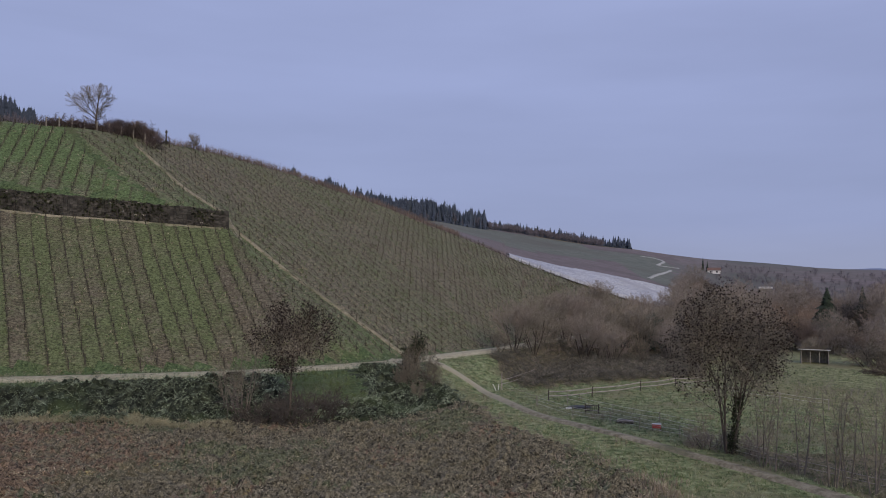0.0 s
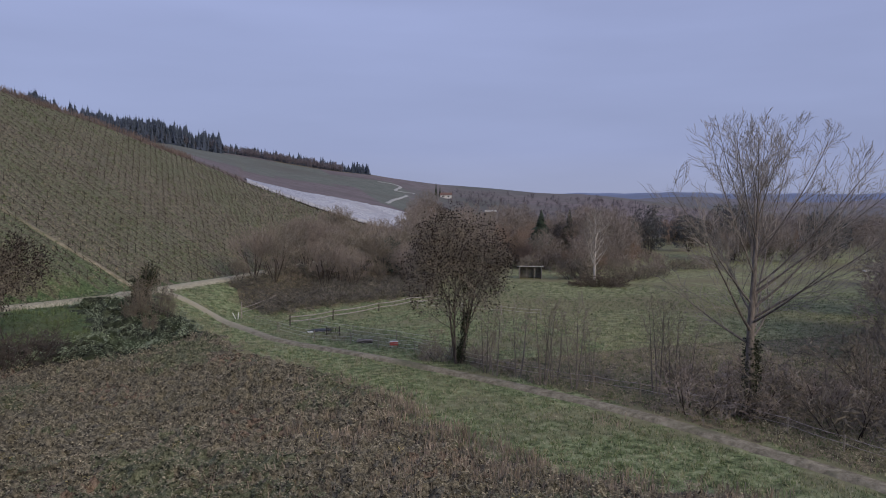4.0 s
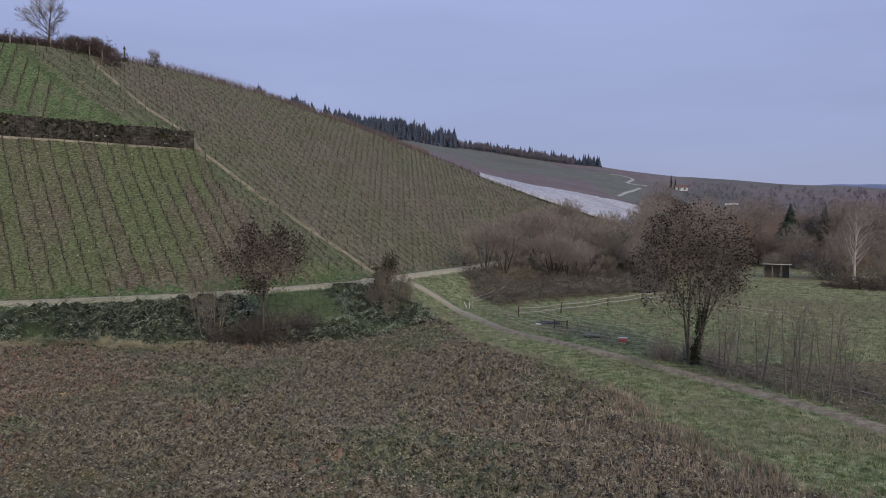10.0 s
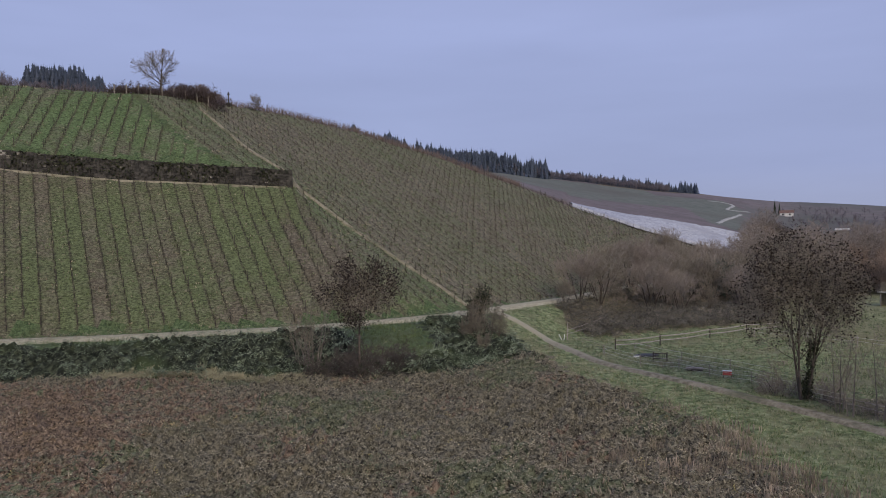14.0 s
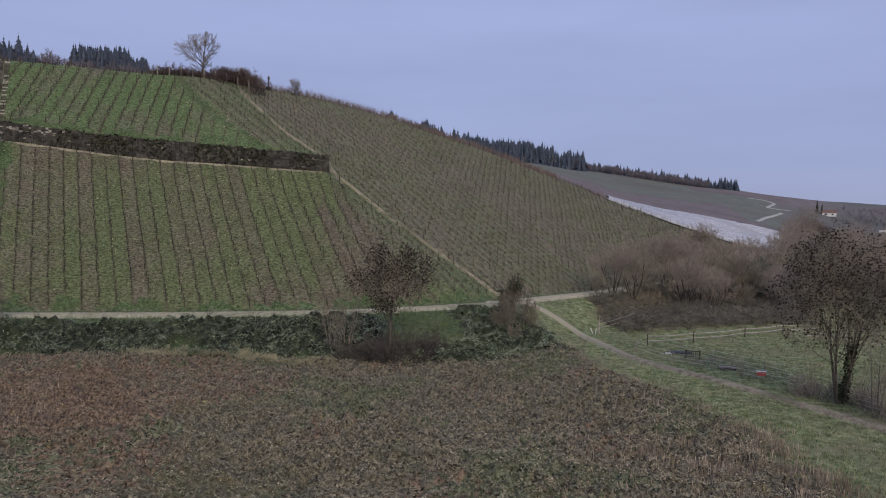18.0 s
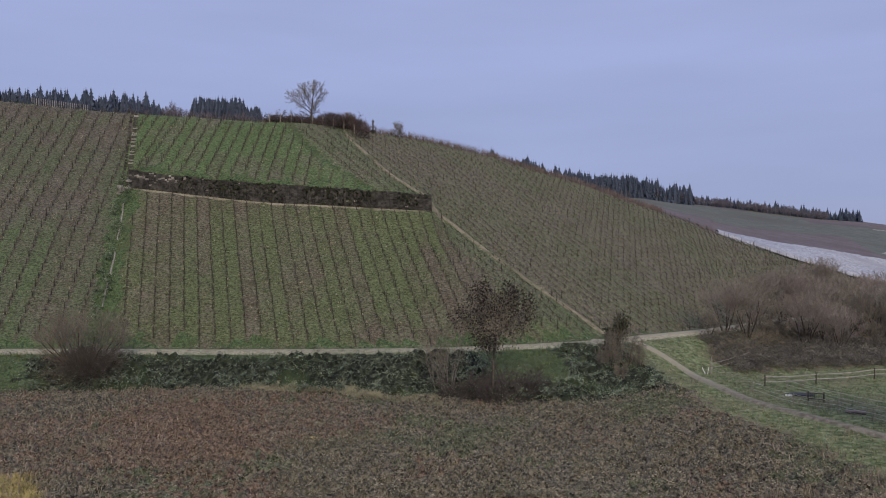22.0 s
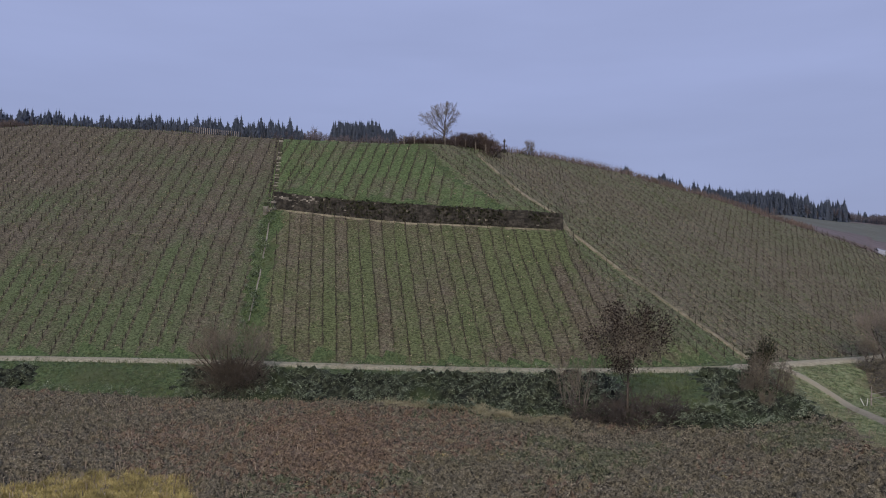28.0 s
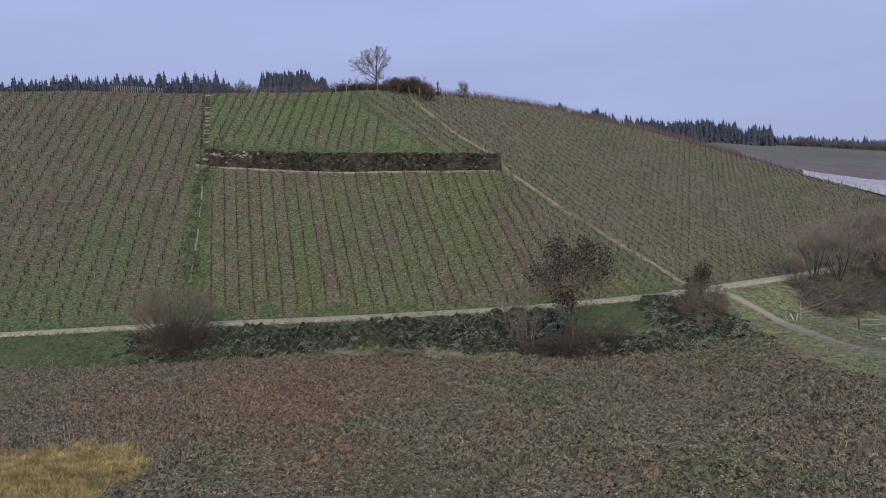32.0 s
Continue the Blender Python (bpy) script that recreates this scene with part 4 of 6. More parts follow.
# the round bush beside the track
tree("round_bare_bush", "large round leafless bush between track and field", spot(40.5, 91.5, 0.2), 7.8, DOME, stems=15, seed=75, egg=(0.52, 0.68, 0.48), girth=0.018, lean=1.25, wood_mat="bark_dark", twig_mat="twig", trunk_part=0.8, category="bush")
tree("bush_underwood", "dense dark underwood at the foot of the round bush", spot(40.3, 89.2, 0.2), 4.4, SHRUB, stems=18, seed=72, egg=(0.4, 1.2, 0.6), girth=0.012, lean=0.9, wood_mat="bark_dark", twig_mat="twig_dark", category="bush")
# saplings along the trail fence
SAPLINGS = ((-22.9, 62, 7.2), (-23.6, 61, 6.0), (-25.3, 60.5, 7.0), (-27.2, 58, 7.6), (-28.1, 58.5, 7.0), (-29.6, 57, 7.8), (-30.6, 58, 5.6), (-35.6, 56.5, 8.2), (-36.6, 57, 7.4), (-37.6, 56, 6.4), (-50.6, 60, 8.6), (-49.4, 58, 6.8), (-52.4, 56, 7.5), (-47.0, 58, 5.5), (-19.0, 66, 3.4))
sap = []
for i, (az, d, h) in enumerate(SAPLINGS):
    if i < 4:
        sap.append(tree("sapling", "slender many-stemmed bare sapling along the fence", spot(az, d, 0.1), h, SLIM, stems=3, seed=80 + i, girth=0.011, lean=0.16, wood_mat="bark_grey", twig_mat="twig_grey", trunk_part=0.9, group="saplings along the fence"))
    else:
        src = sap[i % 4]
        k = h / SAPLINGS[i % 4][2]
        copy_thing(src, Matrix.Translation(spot(az, d, 0.1)) @ pose(0, 0, 0, 0, 0, i * 67) @ Matrix.Scale(k, 4))
# the thicket right of the fork
thick = [tree("thicket_tree", "bushy leafless tree in the thicket below the vineyard", spot(-5.6, 122, 0.1), 7.4, THICK, stems=5, seed=100 + i, egg=(0.62, 0.54, 0.39), girth=0.017, lean=0.5, wood_mat="bark_dark", twig_mat=tm, trunk_part=0.62, group="thicket trees")
         for i, tm in enumerate(("twig_haze", "twig_grey", "twig"))]
rng = random.Random(7)
first = [True] * 3
THICKET = [(-5.4, 119.0, 1.12), (-6.9, 121.5, 1.1), (-4.4, 114.5, 0.5), (-9.4, 141, 1.2), (-7.4, 131, 1.1), (-8.2, 136, 1.15), (-10.6, 128, 1.05), (-11.6, 136, 1.15)]
for i in range(46):
    if i < len(THICKET):
        az, d, h = THICKET[i]
    else:
        az = rng.uniform(-18.5, -7.8)
        d = rng.uniform(124, 180)
        h = rng.uniform(0.75, 1.25) * (0.8 if d < 130 else 1.0)
    k = i % 3
    m = Matrix.Translation(spot(az, d, 0.1)) @ pose(0, 0, 0, 0, 0, rng.uniform(0, 360)) @ Matrix.Scale(h, 4)
    if first[k]:
        thick[k].matrix_basis, first[k] = m, False
    else:
        copy_thing(thick[k], m)
# trees and hedges across the meadow
wood = [tree("meadow_tree", lab, spot(-28, 190, 0.1), 11, P, stems=st, seed=130 + i, egg=(0.54, 0.5, 0.48), girth=0.009, lean=0.5, wood_mat="bark", twig_mat=tm, trunk_part=tp, group="trees beyond the meadow")
        for i, (lab, P, st, tm, tp) in enumerate((("rusty-twigged willow behind the meadow", BUSHY, 6, "twig_rust", 0.5), ("dark bare tree in the hedge behind the meadow", BUSHY, 4, "twig_dark", 0.5),
                                                  ("brown bare tree behind the meadow", BUSHY, 5, "twig_haze", 0.5)))]
used = [False] * 3


def plant(srcs, flags, k, az, d, scale, turn):
    m = Matrix.Translation(spot(az, d, 0.2)) @ pose(0, 0, 0, 0, 0, turn) @ Matrix.Scale(scale, 4)
    if not flags[k]:
        srcs[k].matrix_basis, flags[k] = m, True
    else:
        copy_thing(srcs[k], m)


for i in range(84):
    az = rng.uniform(-35, -17)
    plant(wood, used, 0 if rng.random() < 0.5 else rng.choice((2, 2, 1)), az, rng.uniform(165, 250), rng.uniform(0.65, 1.2), rng.uniform(0, 360))
for i in range(110):
    az = rng.uniform(-58, -17)
    plant(wood, used, rng.choice((1, 1, 2, 0)), az, rng.uniform(250, 360), rng.uniform(0.75, 1.2), rng.uniform(0, 360))
for i in range(26):
    az = rng.uniform(-66, -51.0)
    plant(wood, used, rng.choice((1, 2, 2)), az, rng.uniform(75, 150), rng.uniform(1.0, 1.55) * (0.8 if az > -52.5 else 1), rng.uniform(0, 360))
for i in range(8):
    az = rng.uniform(-47, -39)
    plant(wood, used, rng.choice((1, 2)), az, rng.uniform(190, 230), rng.uniform(0.7, 1.05), rng.uniform(0, 360))
# dark scrub along the foot of the trees
for i in range(16):
    az = -33.5 + 15 * (i + rng.random()) / 16
    copy_thing(thick[1], Matrix.Translation(spot(az, rng.uniform(152, 168), 0.1)) @ pose(0, 0, 0, 0, 0, rng.uniform(0, 360)) @ Matrix.Scale(rng.uniform(0.35, 0.65), 4))
# taller trees before the spruces
for i, (az, d, k) in enumerate(((-26.0, 166, 0.8), (-27.2, 163, 0.74), (-28.4, 166, 0.82), (-29.2, 160, 0.7), (-30.0, 155, 0.66), (-25.0, 170, 0.86), (-31.2, 158, 0.72), (-32.2, 164, 0.7), (-23.8, 168, 0.8))):
    plant(wood, used, (0, 2, 1)[i % 3], az, d, k, d * 53)
# undergrowth round the big tree
rough = [tree("undergrowth_shrub", "brown leafless undergrowth by the trail fence", spot(-40, 55, 0.1), 3.4, SPARSE, stems=7, seed=160 + i, girth=0.01, lean=0.7, wood_mat="bark_dark", twig_mat=("twig_haze", "twig")[i], category="shrub", group="undergrowth") for i in range(2)]
used2 = [False] * 2
for i in range(46):
    az = rng.uniform(-58, -37.5)
    plant(rough, used2, 0 if i % 3 else 1, az, rng.uniform(51.5, 66), rng.uniform(0.4, 1.35), rng.uniform(0, 360))
for az, d, k in ((-19.2, 66.5, 0.8), (-21.8, 66.5, 0.9), (-18.6, 67, 0.6), (-22.6, 65, 0.55), (-24.6, 63, 0.4), (-31.4, 60, 0.5)):
    plant(rough, used2, 0, az, d, k, d * 31)
for az, d, k in ((-32.6, 141, 0.8), (-33.2, 143, 0.7), (-33.8, 145, 0.85), (-34.4, 147, 0.7), (-35.0, 150, 0.8), (-29.4, 142, 1.1), (-30.1, 145, 1.3), (-30.6, 143, 1.0), (-35.7, 152, 0.7), (-36.5, 168, 0.9), (-37.3, 170, 0.8), (-38.2, 172, 1.0), (-39.2, 174, 0.8)):
    plant(rough, used2, 1, az, d, k, d * 31)
# birch over its heap of cuttings
tree("birch_tree", "white-stemmed bare birch over a heap of brushwood", spot(-31.0, 138, 0.1), 13.8, BIRCH, stems=2, seed=171, girth=0.019, lean=0.12, egg=(0.6, 0.21, 0.42), wood_mat="birch", twig_mat="twig_pale", trunk_part=0.85)
heap = tree("brushwood_heap", "low dark heap of cut brushwood on the meadow", spot(-31.2, 131, 0.2), 2.2, SPARSE, stems=30, seed=172, girth=0.018, lean=1.5, wood_mat="bark_dark", twig_mat="twig_dark", category="brushwood")
heap.scale = (1.9, 1.1, 1.25)
heap.rotation_euler = (0, 0, radians(-31))


def spruce_soup(s, p, high, rng, detail=1.0, wide=0.2, droop=0.34):
    """A ragged spruce: drooping sprays in whorls round the stem."""
    tiers = max(6, int(11 * detail))
    s.tube([p, p + Vector((0, 0, high))], [high * 0.014, high * 0.002], 4)
    for t in range(tiers):
        z = high * (0.1 + 0.88 * t / tiers)
        reach = high * wide * (1 - (t / tiers)) * rng.uniform(0.8, 1.15) + high * 0.012
        n = max(4, int(7 * detail))
        for k in range(n):
            a = 2 * math.pi * (k + rng.random()) / n
            d = Vector((math.cos(a), math.sin(a), 0))
            side = Vector((-d.y, d.x, 0)) * reach * 0.34
            b = p + Vector((0, 0, z + rng.uniform(-0.02, 0.02) * high))
            e = b + d * reach * rng.uniform(0.75, 1.15) + Vector((0, 0, -reach * droop))
            mid_ = b + d * reach * 0.55 + Vector((0, 0, -reach * droop * 0.3))
            s.tri(b + Vector((0, 0, high * 0.03)), mid_ + side, e)
            s.tri(b + Vector((0, 0, high * 0.03)), e, mid_ - side)


def conifer(az, d, high, seed, label, wide=0.22):
    s = Soup()
    spruce_soup(s, Vector((0, 0, -0.2)), high, random.Random(seed), 2.0, wide)
    ob = thing("conifer", label, "conifer tree", at=spot(az, d))
    part("foliage", s.mesh("conifer_boughs", M["needle"]), ob)
    t = Soup()
    t.tube([Vector((0, 0, -0.3)), Vector((0, 0, high * 0.4))], [high * 0.02, high * 0.012], 6)
    part("trunk", t.mesh("conifer_trunk", M["bark_dark"]), ob)


conifer(-26.95, 188, 12.9, 201, "dark spruce standing above the bare thicket", 0.46)
conifer(-29.05, 205, 13.0, 202, "dark spruce behind the rusty willows", 0.32)
for az, d, h, sd in ((-15.2, 150, 7.2, 203), (-16.1, 153, 6.2, 204), (-14.5, 149, 5.0, 205)):
    tree("evergreen_bush", "broad dark evergreen at the edge of the thicket", spot(az, d, 0.1), h, SHRUB, stems=6, seed=sd, egg=(0.48, 0.5, 0.5), girth=0.012, lean=0.5, wood_mat="bark_dark", twig_mat="twig_dark", leaves=3300, leaf_size=0.34, leaf_mat="evergreen", category="bush", group="evergreens at the thicket")
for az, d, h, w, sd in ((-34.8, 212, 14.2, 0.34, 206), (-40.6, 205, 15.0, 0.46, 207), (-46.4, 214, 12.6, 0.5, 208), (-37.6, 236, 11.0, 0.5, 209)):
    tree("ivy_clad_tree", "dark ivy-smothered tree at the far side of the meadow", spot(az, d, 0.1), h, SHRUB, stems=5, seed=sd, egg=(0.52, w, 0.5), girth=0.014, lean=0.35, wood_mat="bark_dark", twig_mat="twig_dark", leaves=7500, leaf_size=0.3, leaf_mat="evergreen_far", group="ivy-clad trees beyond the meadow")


def forest(name, label, bands, count, seed, mat_name, maker):
    rng = random.Random(seed)
    s = Soup()
    for _ in range(count):
        a0, a1, d0, d1, h0, h1 = rng.choice(bands)
        a = rng.uniform(a0, a1)
        x, y = polar(a, rng.uniform(d0, d1))
        # stands of taller and lower trees, a few above the rest
        h = (h0 + (h1 - h0) * rng.random() ** 2.6) * (0.9 + 0.3 * noise.noise((a * 1.1, seed, 0.0)))
        maker(s, Vector((x, y, ground(x, y) - 0.5)), h, rng)
    solo(name, s.mesh(name, M[mat_name]), label, "forest", kind="stuff")


def far_spruce(s, p, h, rng):
    """A spruce far away: a dark heart of needles with ragged sprays round it."""
    wide = rng.uniform(0.26, 0.4)
    n = len(s.v)
    s.v.append(p + Vector((0, 0, h * 0.95)))
    for i in range(6):
        a = 2 * math.pi * (i + rng.uniform(-0.3, 0.3)) / 6
        q = h * wide * 0.55 * rng.uniform(0.7, 1.2)
        s.v.append(p + Vector((math.cos(a) * q, math.sin(a) * q, -0.3)))
    s.f += [(n, n + 1 + i, n + 1 + (i + 1) % 6) for i in range(6)]
    spruce_soup(s, p, h, rng, 0.72, wide, 0.95)


def far_bare(s, p, h, rng):
    """A bare broadleaf far away: stem and a fan of ascending twigs."""
    s.tube([p, p + Vector((0, 0, h * 0.6))], [h * 0.018, h * 0.008], 3)
    wide = rng.uniform(0.34, 0.5)
    for _ in range(15):
        # limbs end on a rounded crown, each with a spray of twigs
        a, e = rng.uniform(0, 6.28), rng.uniform(-0.5, 1.5)
        out = Vector((math.cos(a) * math.cos(e) * wide, math.sin(a) * math.cos(e) * wide, math.sin(e) * 0.42)) * h * rng.uniform(0.55, 0.85)
        b = p + Vector((0, 0, h * rng.uniform(0.25, 0.5)))
        t = p + Vector((0, 0, h * 0.55)) + out
        w = Vector((-math.sin(a), math.cos(a), 0.3)) * h * 0.009
        s.quad(b - w, b + w, t + w * 0.5, t - w * 0.5)
        for _ in range(6):
            q = b.lerp(t, rng.uniform(0.45, 1.0))
            d = (out.normalized() + Vector((rng.gauss(0, 0.5), rng.gauss(0, 0.5), rng.gauss(0.25, 0.45)))).normalized() * h * rng.uniform(0.1, 0.22)
            w = d.cross(Vector((rng.uniform(-1, 1), rng.uniform(-1, 1), rng.uniform(-1, 1)))).normalized() * h * 0.008
            s.tri(q - w, q + w, q + d)


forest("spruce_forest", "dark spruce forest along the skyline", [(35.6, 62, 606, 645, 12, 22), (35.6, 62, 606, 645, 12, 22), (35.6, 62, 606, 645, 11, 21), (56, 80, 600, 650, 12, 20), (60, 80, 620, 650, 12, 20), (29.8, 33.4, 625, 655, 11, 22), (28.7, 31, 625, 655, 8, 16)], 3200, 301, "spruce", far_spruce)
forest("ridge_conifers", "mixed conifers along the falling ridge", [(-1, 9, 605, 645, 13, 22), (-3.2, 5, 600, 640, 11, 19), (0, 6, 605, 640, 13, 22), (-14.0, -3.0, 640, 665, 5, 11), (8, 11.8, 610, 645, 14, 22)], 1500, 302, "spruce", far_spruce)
forest("ridge_broadleaf_wood", "bare haze-greyed broadleaf wood below the spruces", [(50, 80, 540, 600, 10, 16), (54, 66, 500, 560, 8, 12), (-3, 14, 600, 630, 8, 13), (56, 80, 560, 610, 11, 16), (-12, -3, 625, 650, 6, 9), (28, 38, 600, 640, 9, 14)], 1700, 303, "wood_far", far_bare)
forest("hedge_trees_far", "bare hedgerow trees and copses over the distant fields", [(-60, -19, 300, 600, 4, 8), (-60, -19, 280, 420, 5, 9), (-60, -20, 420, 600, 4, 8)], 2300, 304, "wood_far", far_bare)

forest("meadow_underwood", "tangled bare underwood closing off the meadow", [(-36, -17, 158, 260, 2.5, 6), (-36, -17, 158, 200, 2, 5), (-58, -36, 250, 320, 3, 7), (-19, -6, 125, 195, 1.5, 4)], 1500, 305, "twig_haze", far_bare)
forest("willow_underwood", "rusty willow scrub behind the meadow", [(-34, -19, 165, 240, 4, 9), (-34, -19, 230, 300, 6, 11)], 420, 306, "twig_rust", far_bare)

# distant hills on the horizon, the haze before them painted into their blue
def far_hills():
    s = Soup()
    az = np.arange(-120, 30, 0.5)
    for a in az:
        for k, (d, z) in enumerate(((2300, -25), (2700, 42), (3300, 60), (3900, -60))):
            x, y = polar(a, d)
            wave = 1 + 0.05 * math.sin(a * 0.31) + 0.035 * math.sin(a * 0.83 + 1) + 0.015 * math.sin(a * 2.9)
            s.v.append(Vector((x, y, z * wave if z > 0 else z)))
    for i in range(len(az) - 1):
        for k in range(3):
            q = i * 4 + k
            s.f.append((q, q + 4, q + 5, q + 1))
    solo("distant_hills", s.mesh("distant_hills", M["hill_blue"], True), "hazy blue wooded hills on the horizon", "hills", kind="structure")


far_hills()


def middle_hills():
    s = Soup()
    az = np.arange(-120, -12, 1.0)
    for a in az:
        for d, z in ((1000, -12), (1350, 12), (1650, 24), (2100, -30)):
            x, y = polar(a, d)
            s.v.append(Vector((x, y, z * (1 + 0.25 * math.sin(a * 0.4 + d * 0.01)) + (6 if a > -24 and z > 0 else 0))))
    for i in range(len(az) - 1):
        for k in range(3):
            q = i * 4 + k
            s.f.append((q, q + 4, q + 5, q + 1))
    solo("middle_hills", s.mesh("middle_hills", M["hill_mid"], True), "low haze-greyed fields and woods before the far hills", "hills", kind="structure")


middle_hills()

# ---- vineyard rows ----
post_soup = Soup()
post_soup.tube([Vector((0, 0, -0.3)), Vector((0, 0, 1.25))], [0.04, 0.035], 5, True)
POST = post_soup.mesh("vine_post", M["post_dark"])


def vine_plant(s, p, rng, size, run):
    """A pruned vine: crooked stock, canes bent along the wire and a few spurs."""
    h = rng.uniform(0.32, 0.56) * size
    k = Vector((rng.uniform(-0.06, 0.06), rng.uniform(-0.06, 0.06), h))
    s.tube([p - Vector((0, 0, 0.1)), p + k * 0.55 + Vector((rng.uniform(-0.05, 0.05), 0, 0)), p + k], [0.06 * size, 0.05 * size, 0.04 * size], 3)
    for i in range(5 if size < 1.2 else 2):
        b = p + k * rng.uniform(0.7, 1.0)
        t = b + run * (rng.uniform(0.35, 0.75) * (-1 if i % 2 else 1)) + Vector((rng.gauss(0, 0.07), rng.gauss(0, 0.07), rng.uniform(-0.05, 0.3))) * size
        w = Vector((rng.uniform(-0.3, 0.3), rng.uniform(-0.3, 0.3), 1)).normalized() * 0.024
        s.quad(b - w, b + w, t + w * 0.5, t - w * 0.6)
    for _ in range(2):
        b = p + k
        t = b + Vector((rng.gauss(0, 0.14), rng.gauss(0, 0.14), rng.uniform(0.1, 0.45))) * size
        w = Vector((rng.uniform(-1, 1), rng.uniform(-1, 1), 0)).normalized() * 0.026
        s.quad(b - w, b + w, t + w * 0.5, t - w * 0.6)


def vine_block(cover, bearing, spacing, k0, k1, t0, t1, pace, label, group, seed, posts, size=1.0):
    rng = random.Random(seed)
    a = radians(bearing)
    across, along = np.array((math.cos(a), math.sin(a))), np.array((-math.sin(a), math.cos(a)))
    want = COVER.index(cover)
    lush = COVER.index("lush")
    ts = np.arange(t0, t1, pace)
    for k in range(k0, k1):
        p = across[None, :] * (k * spacing) + along[None, :] * ts[:, None]
        ok = masks(p[:, 0], p[:, 1]) == want
        if ok.sum() < 5:
            continue
        s = Soup()
        zs = height(p[:, 0], p[:, 1])
        spots = []
        for (x, y), z, good in zip(p, zs, ok):
            if good and rng.random() < 0.95:
                q = Vector((x + rng.uniform(-0.1, 0.1), y + rng.uniform(-0.1, 0.1), z))
                spots.append(q)
                e = np.array((x, y)) + along
                vine_plant(s, q, rng, size, Vector((along[0], along[1], ground(*e) - z)))
        far_posts = [q for i, q in enumerate(spots) if i % 5 == 0 or i == len(spots) - 1]
        if not posts:
            for q in far_posts:
                s.tube([q - Vector((0, 0, 0.2)), q + Vector((0, 0, 1.2))], [0.04, 0.035], 3)
        ob = thing("vine_row", label, "vine row", group)
        part("vines", s.mesh("vines", M["vine"]), ob)["kind"] = "stuff"
        if posts:
            for q in far_posts:
                o = part("post", POST, ob)
                o.location = q


vine_block("vine_low", 34, 1.8, -4, 48, 60, 140, 1.1, "row of pruned bare vines on wooden posts below the wall", "vine rows below the wall", 401, True)
vine_block("vine_up", 17, 2.0, -32, 10, 100, 165, 1.15, "row of pruned bare vines above the stone wall", "vine rows above the wall", 402, True)
vine_block("vine_left", 25, 2.4, -112, -6, 60, 265, 1.2, "row of pruned bare vines on the western slope", "vine rows on the western slope", 403, False, 1.35)
vine_block("vine_right", 57, 1.9, 34, 122, -80, 175, 1.3, "row of pruned bare vines on the eastern slope", "vine rows on the eastern slope", 404, False, 0.8)
vine_block("vine_spur", 57, 1.9, 34, 122, -20, 120, 1.2, "row of pruned bare vines on the narrow plot beside the path", "vine rows beside the path", 405, False, 0.85)


# ---- dry stone wall, stair and hilltop ----
def stone_wall():
    rng = random.Random(501)
    ob = thing("terrace_wall", "long dark dry stone terrace wall overgrown with ivy", "stone wall", at=(0, 0, 0))
    dark, pale, core = Soup(), Soup(), Soup()
    m = Matrix.Translation((WALL_A[0], WALL_A[1], 0)) @ Matrix.Rotation(math.atan2(WALL_U[1], WALL_U[0]), 4, "Z")

    def foot(t):
        return float(np.interp(t, WALL_T, WALL_FOOT)) - 0.5

    def crest(t):
        return float(np.interp(t, WALL_T, WALL_TOP)) + 0.06 * math.sin(t * 0.8)

    def bow(t):
        return float(np.interp(t, WALL_T, WALL_BOW))

    t = 0.0
    while t < WALL_LEN - 0.1:
        core.box((t, bow(t) - 0.1, foot(t) - 1.0), (t + 0.5, bow(t) + 2.4, crest(t) - 0.12), m)
        t += 0.5
    x = 0.0
    while x < WALL_LEN:
        w = rng.uniform(0.3, 0.6)
        z = foot(x)
        top = crest(x) + rng.uniform(-0.06, 0.12)
        while z < top:
            h = rng.uniform(0.16, 0.3)
            out = rng.uniform(0.0, 0.09)
            soup = pale if (x < 9 and z > top - 1.2 and rng.random() < 0.28) or rng.random() < 0.012 else dark
            soup.box((x + 0.015, bow(x) - 0.28 - out, z), (x + w - 0.015, bow(x) + 0.05, min(z + h - 0.02, top)), m, 0.03, rng)
            z += h
        x += w
    part("wall_core", core.mesh("wall_core", M["stone_dark"]), ob)
    part("face_stones", dark.mesh("face_stones", M["stone_dark"]), ob)["kind"] = "stuff"
    part("pale_stones", pale.mesh("pale_stones", M["stone_pale"]), ob, "paler bare stones at the open end")["kind"] = "stuff"
    iv = Soup()
    for _ in range(2600):
        t = rng.uniform(4, WALL_LEN - 0.3)
        if math.sin(t * 0.9) + math.sin(t * 0.37 + 2) < rng.uniform(-1.4, 0.8):
            continue
        c = WALL_A + WALL_U * t + WALL_N * (bow(t) - 0.36)
        lo, hi = foot(t), crest(t)
        iv.leaf(Vector((c[0], c[1], lo + (hi - lo) * rng.random() ** 0.6 + 0.1)), rng.uniform(0.2, 0.5), rng)
    part("ivy", iv.mesh("wall_ivy", M["ivy"]), ob, "patches of dark ivy")


stone_wall()


